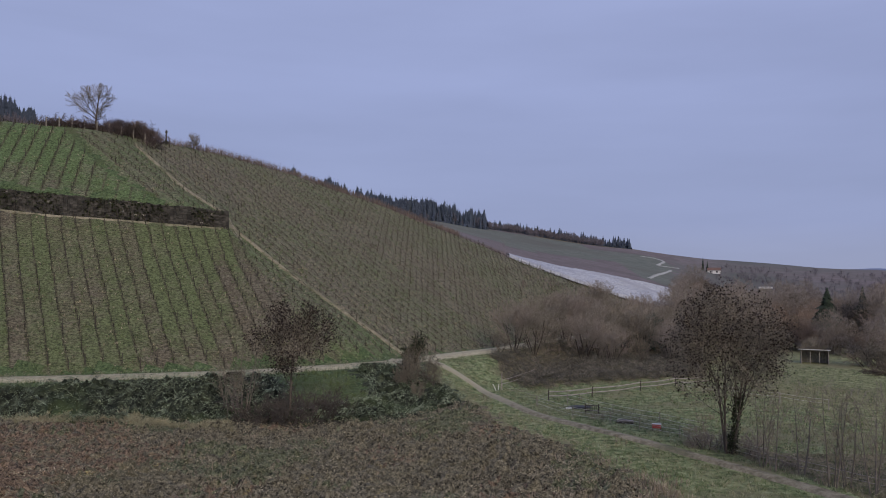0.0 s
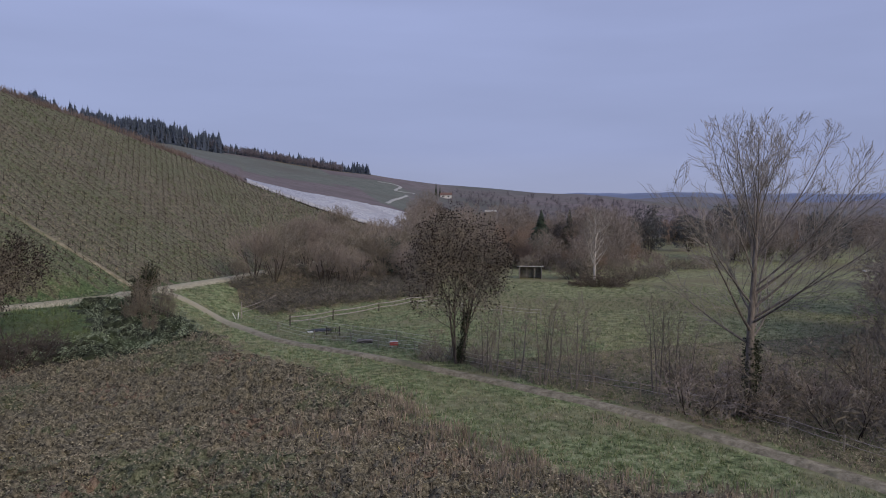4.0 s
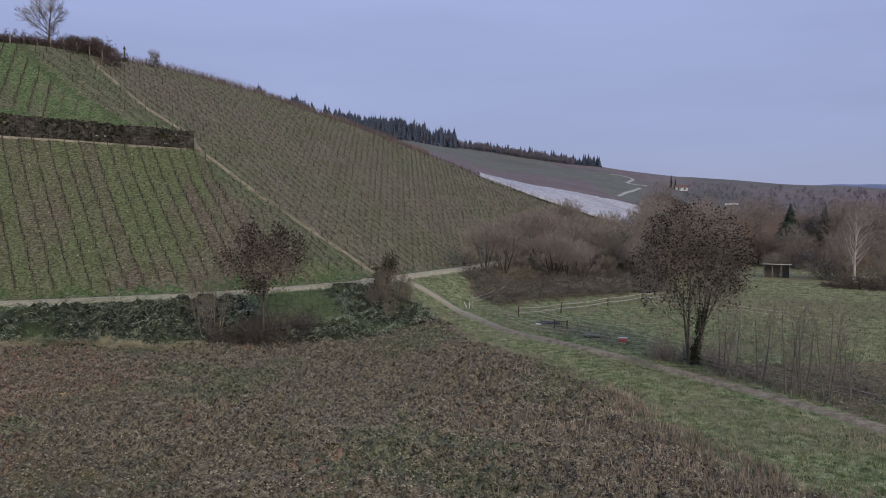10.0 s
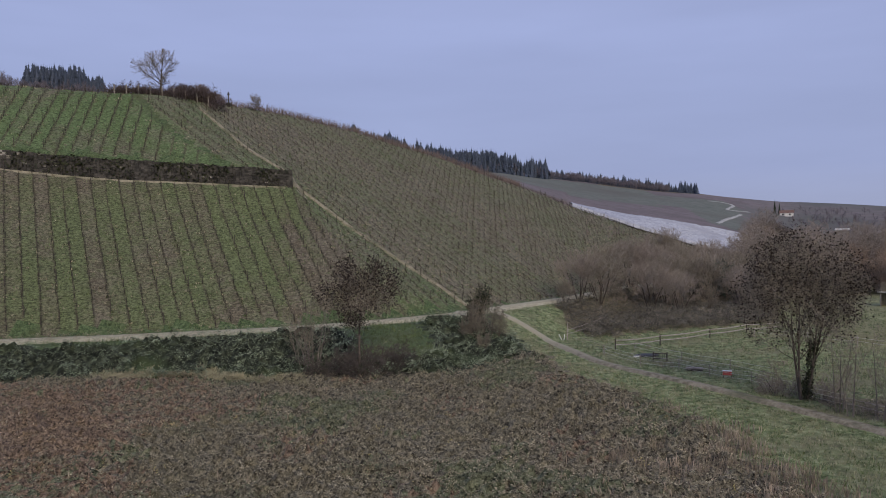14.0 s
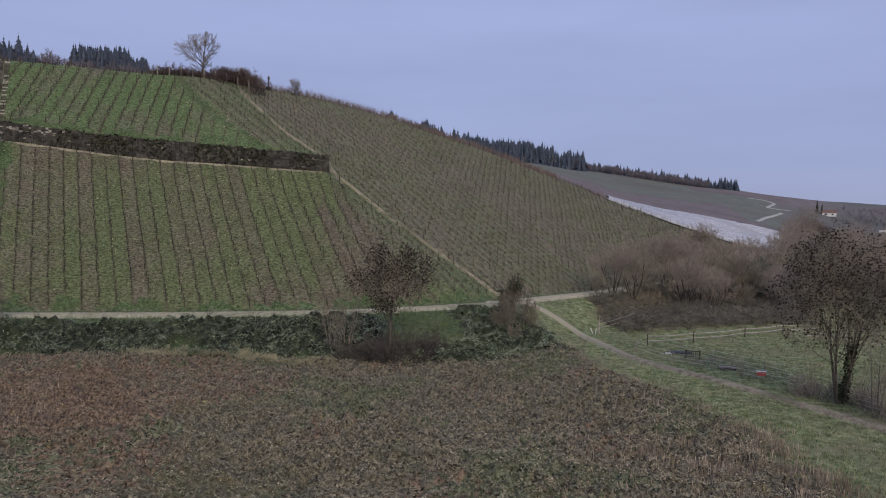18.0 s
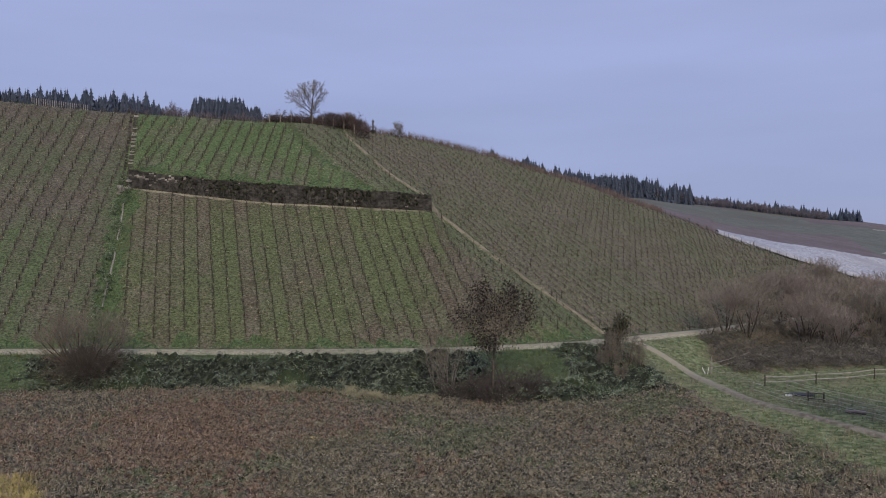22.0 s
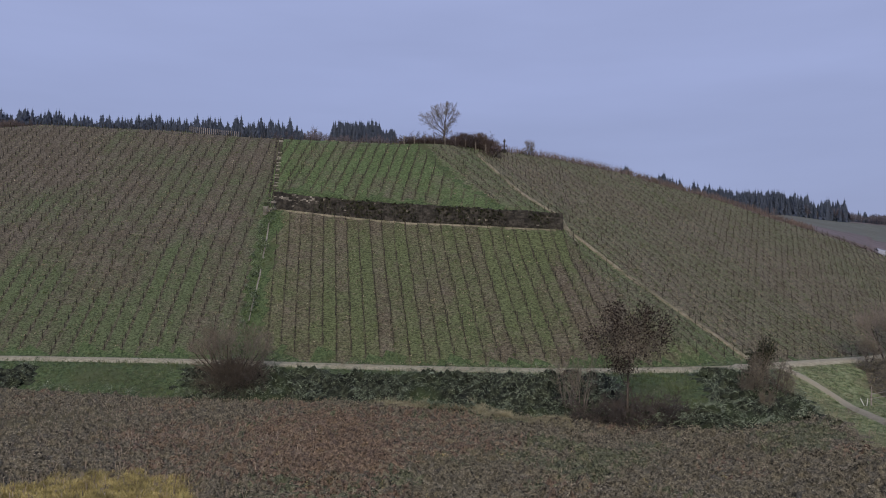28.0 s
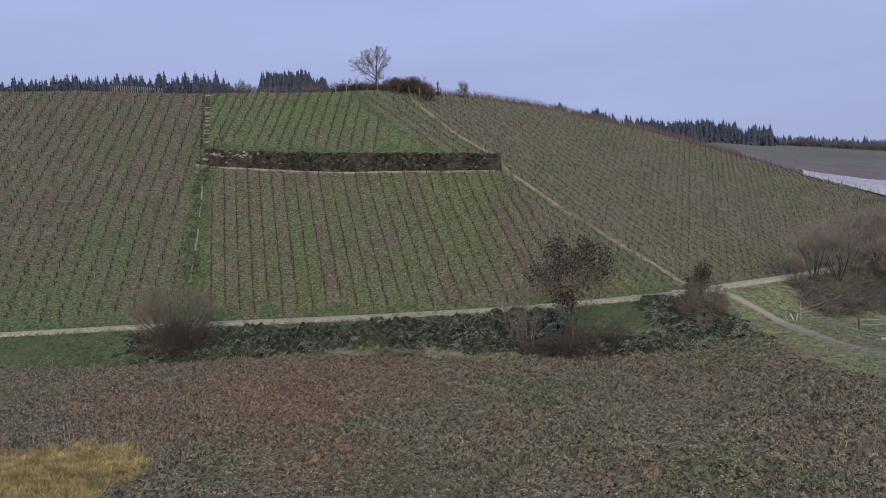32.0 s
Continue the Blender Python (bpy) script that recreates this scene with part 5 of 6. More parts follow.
def stair():
    """Stone steps beside the rows, from the wall's end to the brow."""
    rng = random.Random(502)
    ob = thing("stone_stair", "narrow pale stone stair climbing between the vine blocks", "stairs")
    a = radians(34)
    across, along = np.array((math.cos(a), math.sin(a))), np.array((-math.sin(a), math.cos(a)))
    start = np.array(polar(37.75, 128.0))
    goal = np.array(polar(37.15, 152.0))
    d = goal - start
    ln = np.linalg.norm(d)
    d /= ln
    n = int(ln / 0.42)
    ang = math.atan2(d[1], d[0])
    for i in range(n):
        p = start + d * i * 0.42
        s = Soup()
        s.box((-0.02, -0.4, -0.5), (0.5, 0.4, 0.12), None, 0.03, rng)
        o = part("step", s.mesh("stair_step", M["stone_pale"] if rng.random() < 0.28 else M["stone_dark"]), ob)
        o.matrix_basis = pose(p[0], p[1], ground(*p) + 0.05, 0, 0, math.degrees(ang))
    s = Soup()
    for i in range(0, n, 2):
        p = start + d * i * 0.42
        q = p + np.array((d[1], -d[0])) * -0.85
        m = pose(q[0], q[1], ground(*q), 0, 0, math.degrees(ang) + rng.uniform(-4, 4))
        s.box((0, -0.2, -0.3), (0.8, 0.2, rng.uniform(0.25, 0.5)), m, 0.04, rng)
    part("side_wall", s.mesh("stair_side_wall", M["stone_dark"]), ob, "low dark side wall of rubble")
    for k in range(10):
        s = Soup()
        p = start - d * 0.5 + np.array((d[1], -d[0])) * rng.uniform(-1.2, 0.4)
        z = ground(*p)
        s.box((p[0] - 0.36, p[1] - 0.25, z - 0.4 + (k % 5) * 0.36), (p[0] + 0.36, p[1] + 0.25, z - 0.06 + (k % 5) * 0.36), None, 0.07, rng)
        part("pier_block", s.mesh("pier_block", M["stone_pale"]), ob)


stair()

# hilltop group
tree("hilltop_tree", "lone bare tree with a rounded crown on the brow", spot(25.0, 147, 0.2), 9.0, FAN, seed=513, girth=0.028, egg=(0.62, 0.57, 0.38), wood_mat="bark", twig_mat="twig", trunk_part=0.66)
tree("hilltop_sapling", "small bare tree on the brow beyond the cross", spot(18.5, 153, 0.2), 3.9, ROUND, seed=512, egg=(0.6, 0.35, 0.42), girth=0.02, wood_mat="bark", twig_mat="twig", trunk_part=0.5)
hed = [tree("brow_hedge_bush", "dark leafless bush in the hedge along the brow", spot(27, 146, 0.2), 3.2, SPARSE if i == 1 else SHRUB, stems=9, seed=520 + i, egg=(0.45, 0.7, 0.55) if i != 1 else None, girth=0.014, lean=0.8, wood_mat="bark_dark", twig_mat=tm, category="bush", group="hedge on the brow") for i, tm in enumerate(("twig_plum", "twig_plum", "twig_red"))]
used3 = [False] * 3
for i in range(36):
    az = 21.1 + 7.1 * (i + rng.random()) / 36
    plant(hed, used3, 2 if az < 23.2 and rng.random() < 0.25 else i % 2, az, rng.uniform(144, 150), rng.uniform(0.8, 1.05) * (1.3 if 21.6 < az < 24.0 else 0.92), rng.uniform(0, 360))
for i in range(34):
    az = 53 + 14.5 * (i + rng.random()) / 34
    dd = float(np.interp(az, BROW_AZ, BROW_D))
    plant(hed, used3, 2 if 54.5 < az < 56.5 else i % 2, az, dd + rng.uniform(0, 5), rng.uniform(0.45, 0.8) * (1.5 if az < 57 else 0.9), rng.uniform(0, 360))


def wayside_cross():
    ob = thing("wayside_cross", "dark stone wayside cross on a plinth at the hilltop", "cross", at=spot(20.35, 151))
    s = Soup()
    s.box((-0.5, -0.5, -0.3), (0.5, 0.5, 0.35))
    s.box((-0.36, -0.36, 0.35), (0.36, 0.36, 0.6))
    part("plinth", s.mesh("cross_plinth", M["stone_dark"]), ob)
    s = Soup()
    s.tube([Vector((0, 0, 0.6)), Vector((0, 0, 1.3)), Vector((0, 0, 2.7))], [0.19, 0.14, 0.12], 6, True)
    part("shaft", s.mesh("cross_shaft", M["stone_dark"]), ob)
    s = Soup()
    s.box((-0.24, -0.1, 2.15), (0.24, 0.1, 2.4))
    part("arm", s.mesh("cross_arm", M["stone_dark"]), ob)


wayside_cross()


def simple_post(az, d, h, r, mat_name, name="fence_post", label="upright wooden fence post", group=""):
    s = Soup()
    s.tube([Vector((0, 0, -0.3)), Vector((0, 0, h))], [r, r * 0.92], 6, True)
    return solo(name, s.mesh(name, M[mat_name]), label, "post", group, at=spot(az, d))


for i in range(9):
    az = 28.0 - 0.78 * i
    simple_post(az, 143.2 + 0.3 * i, 1.6, 0.11, "post", "brow_post", "weathered post at the head of the vine rows", "posts on the brow")
for i in range(26):
    simple_post(40.3 + 0.135 * i, 163 + i * 0.15, 1.9, 0.06, "rail", "grey_stake", "pale stake of a young planting on the brow", "stakes on the brow")


# ---- paddock, fences and huts ----
def fence(name, label, spots, high, levels, post_mat, rail_mat, post_r, rail_r, sag=0.0, group=""):
    ob = thing(name, label, "fence", group)
    tops = []
    for k, (az, d) in enumerate(spots):
        p = spot(az, d)
        s = Soup()
        s.tube([Vector((0, 0, -0.3)), Vector((0.02, 0.01, high))], [post_r, post_r * 0.9], 6, True)
        o = part("post", s.mesh("fence_post", M[post_mat]), ob)
        o.location = p
        tops.append(p)
    for a, b in zip(tops, tops[1:]):
        for z in levels:
            s = Soup()
            pts = []
            for i in range(5):
                t = i / 4
                q = a.lerp(b, t)
                pts.append(Vector((q.x, q.y, q.z + z - sag * 4 * t * (1 - t))))
            s.tube(pts, [rail_r] * 5, 4, True)
            part("rail", s.mesh("fence_rail", M[rail_mat]), ob)
    return ob


fence("rail_fence", "silvery sagging two-rail wooden fence behind the paddock", [(-8.0, 87.7), (-11.2, 91.6), (-14.65, 98), (-17.1, 104.5), (-19.4, 108)], 1.25, (1.05, 0.55), "post_dark", "rail", 0.08, 0.06, 0.12)
fence("paddock_fence", "light tape fence on slim posts along the trail", [(-4.45, 95), (-7.1, 84), (-8.0, 87.7)], 1.1, (1.0, 0.6), "post", "rail", 0.05, 0.012, 0.08)
fence("paddock_fence", "light tape fence on mixed posts in front of the paddock", [(-7.2, 83.5), (-9.8, 77.5), (-12.5, 75.5), (-14.6, 72.6), (-17.4, 70.2), (-20.2, 66.8), (-23.2, 63.5)], 1.15, (1.05, 0.7, 0.35), "post", "tape", 0.05, 0.011, 0.06)
fence("inner_fence", "slack tape fence across the paddock", [(-9.4, 86), (-12.7, 80), (-16.0, 76), (-19, 72.5)], 1.2, (1.1, 0.65), "post", "tape", 0.045, 0.014, 0.05)
fence("trail_fence", "low wire fence with leaning posts beside the trail", [(-23.2, 63.5), (-27.0, 60), (-31.0, 57.6), (-34.4, 56), (-37.4, 54.6), (-41, 52.6), (-44.5, 50.4), (-48, 48), (-52, 46)], 1.0, (0.9, 0.5), "post", "rail", 0.06, 0.02, 0.06)
fence("meadow_fence", "pale wire fence across the meadow", [(-17.6, 100), (-21, 97), (-24, 95), (-27, 93)], 1.2, (1.1, 0.7), "rail", "tape", 0.06, 0.018, 0.08)
fence("thicket_fence", "broken rail leaning into the thicket", [(-4.5, 95), (-6.2, 102), (-7.0, 107)], 1.5, (1.2, 0.7), "post", "rail", 0.05, 0.03, 0.1)


def white_stakes():
    ob = thing("crossed_stakes", "two white stakes leaning in a v beside the trail", "stakes", at=spot(-4.2, 94))
    for dx in (-0.35, 0.1):
        s = Soup()
        s.tube([Vector((dx * 0.3, 0, -0.2)), Vector((dx * 1.6, 0, 0.8))], [0.05, 0.045], 6, True)
        part("stake", s.mesh("white_stake", M["white"]), ob)
    s = Soup()
    s.tube([Vector((0.5, 0, -0.2)), Vector((0.52, 0, 2.1))], [0.06, 0.05], 6, True)
    part("stake", s.mesh("tall_stake", M["rail"]), ob)


white_stakes()


def feeding_box():
    ob = thing("feeding_box", "faded red feeding box with a white lid on legs", "feeding box", at=spot(-15.8, 72.6))
    s = Soup()
    s.box((-0.75, -0.35, 0.35), (0.75, 0.35, 0.8))
    part("body", s.mesh("box_body", M["red"]), ob)
    s = Soup()
    s.box((-0.78, -0.38, 0.8), (0.78, 0.38, 0.85))
    part("lid", s.mesh("box_lid", M["white"]), ob, "whitish lid")
    for x in (-0.65, 0.65):
        for y in (-0.28, 0.28):
            s = Soup()
            s.box((x - 0.05, y - 0.05, -0.1), (x + 0.05, y + 0.05, 0.36))
            part("leg", s.mesh("box_leg", M["post_dark"]), ob)
    ob.rotation_euler = (0, 0, radians(-16))
    ob.scale = (0.52, 0.55, 0.75)


feeding_box()


def log_seat(az, d):
    ob = thing("wood_pile", "grey timber stacked low on the paddock grass", "wood pile", at=spot(az, d))
    rng = random.Random(int(d * 10))
    for k in range(5):
        s = Soup()
        y = (k % 3 - 1) * 0.3
        z = 0.12 + 0.25 * (k // 3)
        s.tube([Vector((-1.1 + rng.uniform(-0.2, 0.2), y, z)), Vector((1.1, y + rng.uniform(-0.1, 0.1), z + 0.05))], [0.13, 0.11], 7, True)
        part("log", s.mesh("timber_log", M["rail"] if k % 2 else M["post_dark"]), ob)
    ob.rotation_euler = (0, 0, radians(-20))
    ob.scale = (0.7, 0.8, 0.75)


log_seat(-13.6, 75.6)


def pond():
    s = Soup()
    c = spot(-10.3, 84)
    ring = [Vector((math.cos(t) * 2.4 * (1 + 0.12 * math.sin(3 * t)), math.sin(t) * 1.6, 0.09)) for t in np.linspace(0, 2 * math.pi, 20, endpoint=False)]
    ring = [p * 0.55 for p in ring]
    s.v = ring + [p * 0.8 + Vector((0, 0, 0.14)) for p in ring]
    s.f = [(i, (i + 1) % 20, 20 + (i + 1) % 20, 20 + i) for i in range(20)] + [tuple(range(20, 40))]
    ob = solo("sheeting_heap", s.mesh("covered_heap", M["black"]), "low heap under black sheeting in the paddock", "heap", at=c)
    t = Soup()
    t.box((-0.3, -0.15, 0), (0.3, 0.15, 0.14))
    solo("white_slab", t.mesh("white_slab", M["white"]), "white slab lying beside the black sheeting", "slab", at=spot(-9.5, 83))


pond()


def hay_rack(az, d):
    ob = thing("hay_rack", "dark slatted hay rack in the paddock", "hay rack", at=spot(az, d))
    for x in (-0.9, 0.9):
        for y in (-0.4, 0.4):
            s = Soup()
            s.box((x - 0.06, y - 0.06, -0.1), (x + 0.06, y + 0.06, 1.25))
            part("leg", s.mesh("rack_leg", M["post_dark"]), ob)
    for k in range(8):
        s = Soup()
        x = -0.85 + k * 0.24
        s.box((x - 0.03, -0.42, 0.45), (x + 0.03, -0.36, 1.15))
        part("slat", s.mesh("rack_slat", M["post_dark"]), ob)
    for z in (0.45, 1.15):
        s = Soup()
        s.box((-0.95, -0.46, z - 0.05), (0.95, -0.32, z + 0.05))
        part("crossbar", s.mesh("rack_bar", M["post_dark"]), ob)
    ob.rotation_euler = (0, 0, radians(-14))
    ob.scale = (0.75, 0.75, 0.75)


hay_rack(-11.2, 80.8)


def open_shed():
    """Field shelter: board walls, open front between posts, pale lean-to roof."""
    p = spot(-26.15, 143)
    ob = thing("field_shelter", "open-fronted board shelter with a pale sheet roof", "shed", at=p)
    ob.rotation_euler = (0, 0, radians(-22))
    w, dp = 2.05, 1.4
    for k in range(18):
        s = Soup()
        x = -w + k * (2 * w / 18)
        s.box((x + 0.01, dp - 0.05, -0.1), (x + 2 * w / 18 - 0.01, dp, 2.0))
        part("board", s.mesh("shelter_board", M["plank"]), ob)
    for side in (-w, w - 0.05):
        for k in range(9):
            s = Soup()
            y = -dp + k * (2 * dp / 9)
            s.box((side, y + 0.01, -0.1), (side + 0.05, y + 2 * dp / 9 - 0.01, 2.05))
            part("board", s.mesh("shelter_side_board", M["plank"]), ob)
    for x in (-w, -w / 3, w / 3, w):
        s = Soup()
        s.box((x - 0.06, -dp - 0.06, -0.2), (x + 0.06, -dp + 0.06, 2.3))
        part("post", s.mesh("shelter_post", M["plank"]), ob)
    s = Soup()
    s.box((-w - 0.3, -dp - 0.4, 2.32), (w + 0.3, dp + 0.3, 2.42))
    s.v = [v + Vector((0, 0, -0.1 * (v.y + dp))) for v in s.v]
    part("roof", s.mesh("shelter_roof", M["roof_tin"]), ob, "pale sheet roof")


open_shed()


def water_trough():
    ob = thing("water_trough", "white water tank standing on the far meadow", "water tank", at=spot(-49.0, 181))
    s = Soup()
    s.box((-1.4, -0.6, 0.2), (1.4, 0.6, 0.95))
    part("tank", s.mesh("trough_tank", M["white"]), ob)
    for x in (-1.1, 1.1):
        s = Soup()
        s.box((x - 0.1, -0.5, -0.1), (x + 0.1, 0.5, 0.2))
        part("skid", s.mesh("trough_skid", M["post_dark"]), ob)
    ob.scale = (0.7, 0.7, 0.6)


water_trough()


def house(az, d, w, dp, h, turn, label):
    ob = thing("house", label, "house", at=spot(az, d, 0.3))
    ob.rotation_euler = (0, 0, radians(turn))
    s = Soup()
    s.box((-w / 2, -dp / 2, 0), (w / 2, dp / 2, h))
    part("wall", s.mesh("house_wall", M["white"]), ob)
    s = Soup()
    r = h + dp * 0.38
    e = 0.4
    s.v = [Vector(p) for p in ((-w / 2 - e, -dp / 2 - e, h - 0.1), (w / 2 + e, -dp / 2 - e, h - 0.1), (w / 2 + e, dp / 2 + e, h - 0.1), (-w / 2 - e, dp / 2 + e, h - 0.1), (-w / 2 - e, 0, r), (w / 2 + e, 0, r))]
    s.f = [(0, 1, 5, 4), (2, 3, 4, 5), (1, 2, 5), (3, 0, 4), (3, 2, 1, 0)]
    part("roof", s.mesh("house_roof", M["tile_roof"]), ob)
    for k in range(max(2, int(w / 3))):
        x = -w / 2 + (k + 0.5) * w / max(2, int(w / 3))
        s = Soup()
        s.box((x - 0.6, -dp / 2 - 0.05, h * 0.32), (x + 0.6, -dp / 2 + 0.02, h * 0.78))
        win = part("window", s.mesh("house_window", M["plank"]), ob)
        s = Soup()
        s.box((x - 0.5, -dp / 2 - 0.07, h * 0.36), (x + 0.5, -dp / 2 - 0.045, h * 0.74))
        part("pane", s.mesh("house_pane", M["glass"]), win)


house(-19.75, 545, 8.0, 4.6, 2.4, -24, "small white farmhouse among dark trees on the far slope")
conifer(-19.0, 548, 9.5, 221, "dark column tree beside the farmhouse", 0.14)
conifer(-19.3, 546, 8, 222, "dark column tree beside the farmhouse", 0.16)


def greenhouse(az, d, w, h):
    ob = thing("low_hall", "long low pale-roofed hall in the valley", "hall", "halls in the valley", at=spot(az, d, 0.2))
    ob.rotation_euler = (0, 0, radians(az))
    s = Soup()
    s.box((-w / 2, -4, 0), (w / 2, 4, h))
    part("wall", s.mesh("hall_wall", M["plank"]), ob)
    s = Soup()
    s.box((-w / 2 - 0.4, -4.5, h), (w / 2 + 0.4, 4.5, h + 0.7))
    part("roof", s.mesh("hall_roof", M["roof_tin"]), ob)


greenhouse(-23.15, 345, 4.6, 10.6)
greenhouse(-30.45, 330, 9.0, 7.0)
ribbon("far_lane", [polar(-14.6, 574), polar(-15.8, 580), polar(-16.4, 564), polar(-15.76, 509), polar(-16.8, 515), polar(-17.3, 525)], 3.0, M["lane_far"], "pale winding lane on the far slope", 0.25, 4.0, seed=6)
ribbon("far_lane", [polar(-15.2, 368), polar(-15.3, 374), polar(-15.8, 420), polar(-16.8, 490)], 2.6, M["lane_far"], "pale winding lane on the far slope", 0.25, 4.0, seed=7)
ribbon("valley_lane", [polar(-13.6, 158), polar(-14.0, 175), polar(-15.2, 205), polar(-16.5, 228)], 3.0, M["track"], "short pale stretch of lane behind the thicket", 0.2, 2.0, seed=8)


def netted_rows():
    """Vines wrapped in white nets: one long tent of net along every row."""
    a = radians(-58.5)
    across, along = np.array((math.cos(a), math.sin(a))), np.array((-math.sin(a), math.cos(a)))
    rng = random.Random(601)
    for k in range(-150, -90):
        ts = np.arange(90, 290, 0.4)
        p = across[None, :] * (k * 1.6) + along[None, :] * ts[:, None]
        az, d = bearings(p[:, 0], p[:, 1])
        lo = np.interp(az, BROW_AZ, BROW_D) + 1
        hi = np.interp(az, BROW_AZ, BROW_D) + 61
        ok = (d > lo) & (d < hi) & (az < -4.9) & (az > -16.8)
        if ok.sum() < 6:
            continue
        q = p[ok]
        q = q[np.unique(np.linspace(0, len(q) - 1, max(3, len(q) // 5)).astype(int))]
        s = Soup()
        for i, (x, y) in enumerate(q):
            z = ground(x, y)
            top = 1.25 + rng.uniform(-0.1, 0.1)
            for off, h in ((0.79, 0.05), (0.6, 1.0), (0.0, top), (-0.6, 1.0)):
                s.v.append(Vector((x + across[0] * off, y + across[1] * off, z + h)))
        for i in range(len(q) - 1):
            for j in range(3):
                b = i * 4 + j
                s.f.append((b, b + 1, b + 5, b + 4))
        solo("netted_vine", s.mesh("netted_vine", M["net"], True), "vine row wrapped in white netting on the far slope", "netted vine row", "netted vine rows")


netted_rows()


# ---- ground cover ----
TRAIL_Y = (8, 28, 39, 44.6, 53.4, 63.5, 77.7, 94.4, 102.5)
TRAIL_X = (36, 33, 29.8, 27.5, 23.8, 17.9, 9.5, 4.4, -1.6)


def scatter(name, label, count, az_range, d_range, covers, maker, mat_name, seed, power=1.0, keep=None):
    rs_ = np.random.RandomState(seed)
    rng = random.Random(seed)
    az = rs_.uniform(*az_range, count)
    d = d_range[0] + (d_range[1] - d_range[0]) * rs_.uniform(0, 1, count) ** power
    x, y = -np.sin(np.radians(az)) * d, np.cos(np.radians(az)) * d
    ok = np.isin(masks(x, y), [COVER.index(c) for c in covers])
    if keep is not None:
        ok &= keep(x, y, az, d)
    ok &= ~((d < 110) & (x > -4) & (np.abs(x - np.interp(y, TRAIL_Y, TRAIL_X)) < np.where(y > 77, 1.0, 1.25)))
    z = height(x, y)
    s = Soup()
    for px, py, pz in zip(x[ok], y[ok], z[ok]):
        maker(s, Vector((px, py, pz)), rng)
    solo(name, s.mesh(name, M[mat_name]), label, "plants", kind="stuff")


def weed_lump(x, y):
    """Height of the matted weeds over the soil."""
    k = noise.noise((x * 0.13, y * 0.13, 3.0))
    lump = noise.noise((x * 1.15, y * 2.0, 9.0)) + 0.7 * noise.noise((x * 2.7, y * 4.4, 4.0))
    az, d = math.degrees(math.atan2(-x, y)), math.hypot(x, y)
    flat = 0.15 if ((az - 50.3) / 8.0) ** 2 + ((d - 50.5) / 7.5) ** 2 < 1 else 1.0
    return max(0.0, (0.3 + 0.2 * k) * (1 + 2.3 * lump)) * flat, lump


def bramble_lump(x, y):
    lump = noise.noise((x * 0.75, y * 1.1, 5.0)) + 0.8 * noise.noise((x * 1.9, y * 2.6, 2.0))
    return min(1.35, max(0.0, (0.55 + 0.3 * noise.noise((x * 0.16, y * 0.16, 0.0))) * (1 + 2.0 * lump))), lump


def russet(x, y, az, d):
    return (np.exp(-((az - 34) / 10) ** 2 - ((d - 63) / 15) ** 2) + 0.3 * np.sin(x * 0.35) * np.sin(y * 0.3) + 0.28 * np.sin(x * 131.7 + y * 71.3)) > 0.44


def green_spot(x, y, az, d):
    v = np.sin(x * 0.23 + 1.7) * np.sin(y * 0.19 + 0.4) + 0.6 * np.sin(x * 0.61 + y * 0.43) * np.sin(y * 0.7 - x * 0.2)
    return (v + 0.2 * np.sin(x * 97.3 + y * 151.9) > 0.55) & (az < 40)


def mat_of_growth(name, label, cover, x0, x1, y0, y1, step, lump, mat_name, far, others=()):
    """The closed surface of matted growth, heaped in lumps, sunk into the soil at its rim."""
    gx, gy = np.arange(x0, x1, step), np.arange(y0, y1, step)
    xx, yy = np.meshgrid(gx, gy)
    inside = (masks(xx.ravel(), yy.ravel()) == COVER.index(cover)).reshape(xx.shape)
    r, s_ = rs(xx, yy)
    az, d = bearings(xx, yy)
    inside &= (s_ < np.interp(r, TRACK_R, TRACK_S) - 2.6) & (d < far) & (d > 18)
    # fades out over a metre and a half along the rim
    fade = inside.astype(float)
    for axis in (0, 1):
        fade = sum(np.roll(fade, k, axis) for k in range(-4, 5)) / 9
    fade = np.clip(fade * 2 - 1, 0, 1) * inside
    zz = height(xx, yy)
    ids = -np.ones(xx.shape, int)
    ids[inside] = np.arange(inside.sum())
    co = [(x, y, z - 0.12 + (lump(x, y)[0] + 0.1) * c) for x, y, z, c in zip(xx[inside], yy[inside], zz[inside], fade[inside])]
    q = np.stack([ids[:-1, :-1], ids[:-1, 1:], ids[1:, 1:], ids[1:, :-1]], -1).reshape(-1, 4)
    q = q[(q >= 0).all(1)]
    me = bpy.data.meshes.new(name)
    me.from_pydata(co, [], q.tolist())
    for m in (mat_name, *others):
        me.materials.append(M[m])
    if others:
        c = np.array(co)[q].mean(1)
        az, d = bearings(c[:, 0], c[:, 1])
        me.polygons.foreach_set("material_index", np.where(russet(c[:, 0], c[:, 1], az, d), 1, np.where(green_spot(c[:, 0], c[:, 1], az, d), 2, 0)).astype(np.int32))
    me.shade_smooth()
    solo(name, me, label, "plants", kind="stuff")


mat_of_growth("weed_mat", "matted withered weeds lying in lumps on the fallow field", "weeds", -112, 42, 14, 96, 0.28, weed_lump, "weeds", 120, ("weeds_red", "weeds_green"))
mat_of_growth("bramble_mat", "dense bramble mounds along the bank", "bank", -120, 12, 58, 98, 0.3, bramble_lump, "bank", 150)


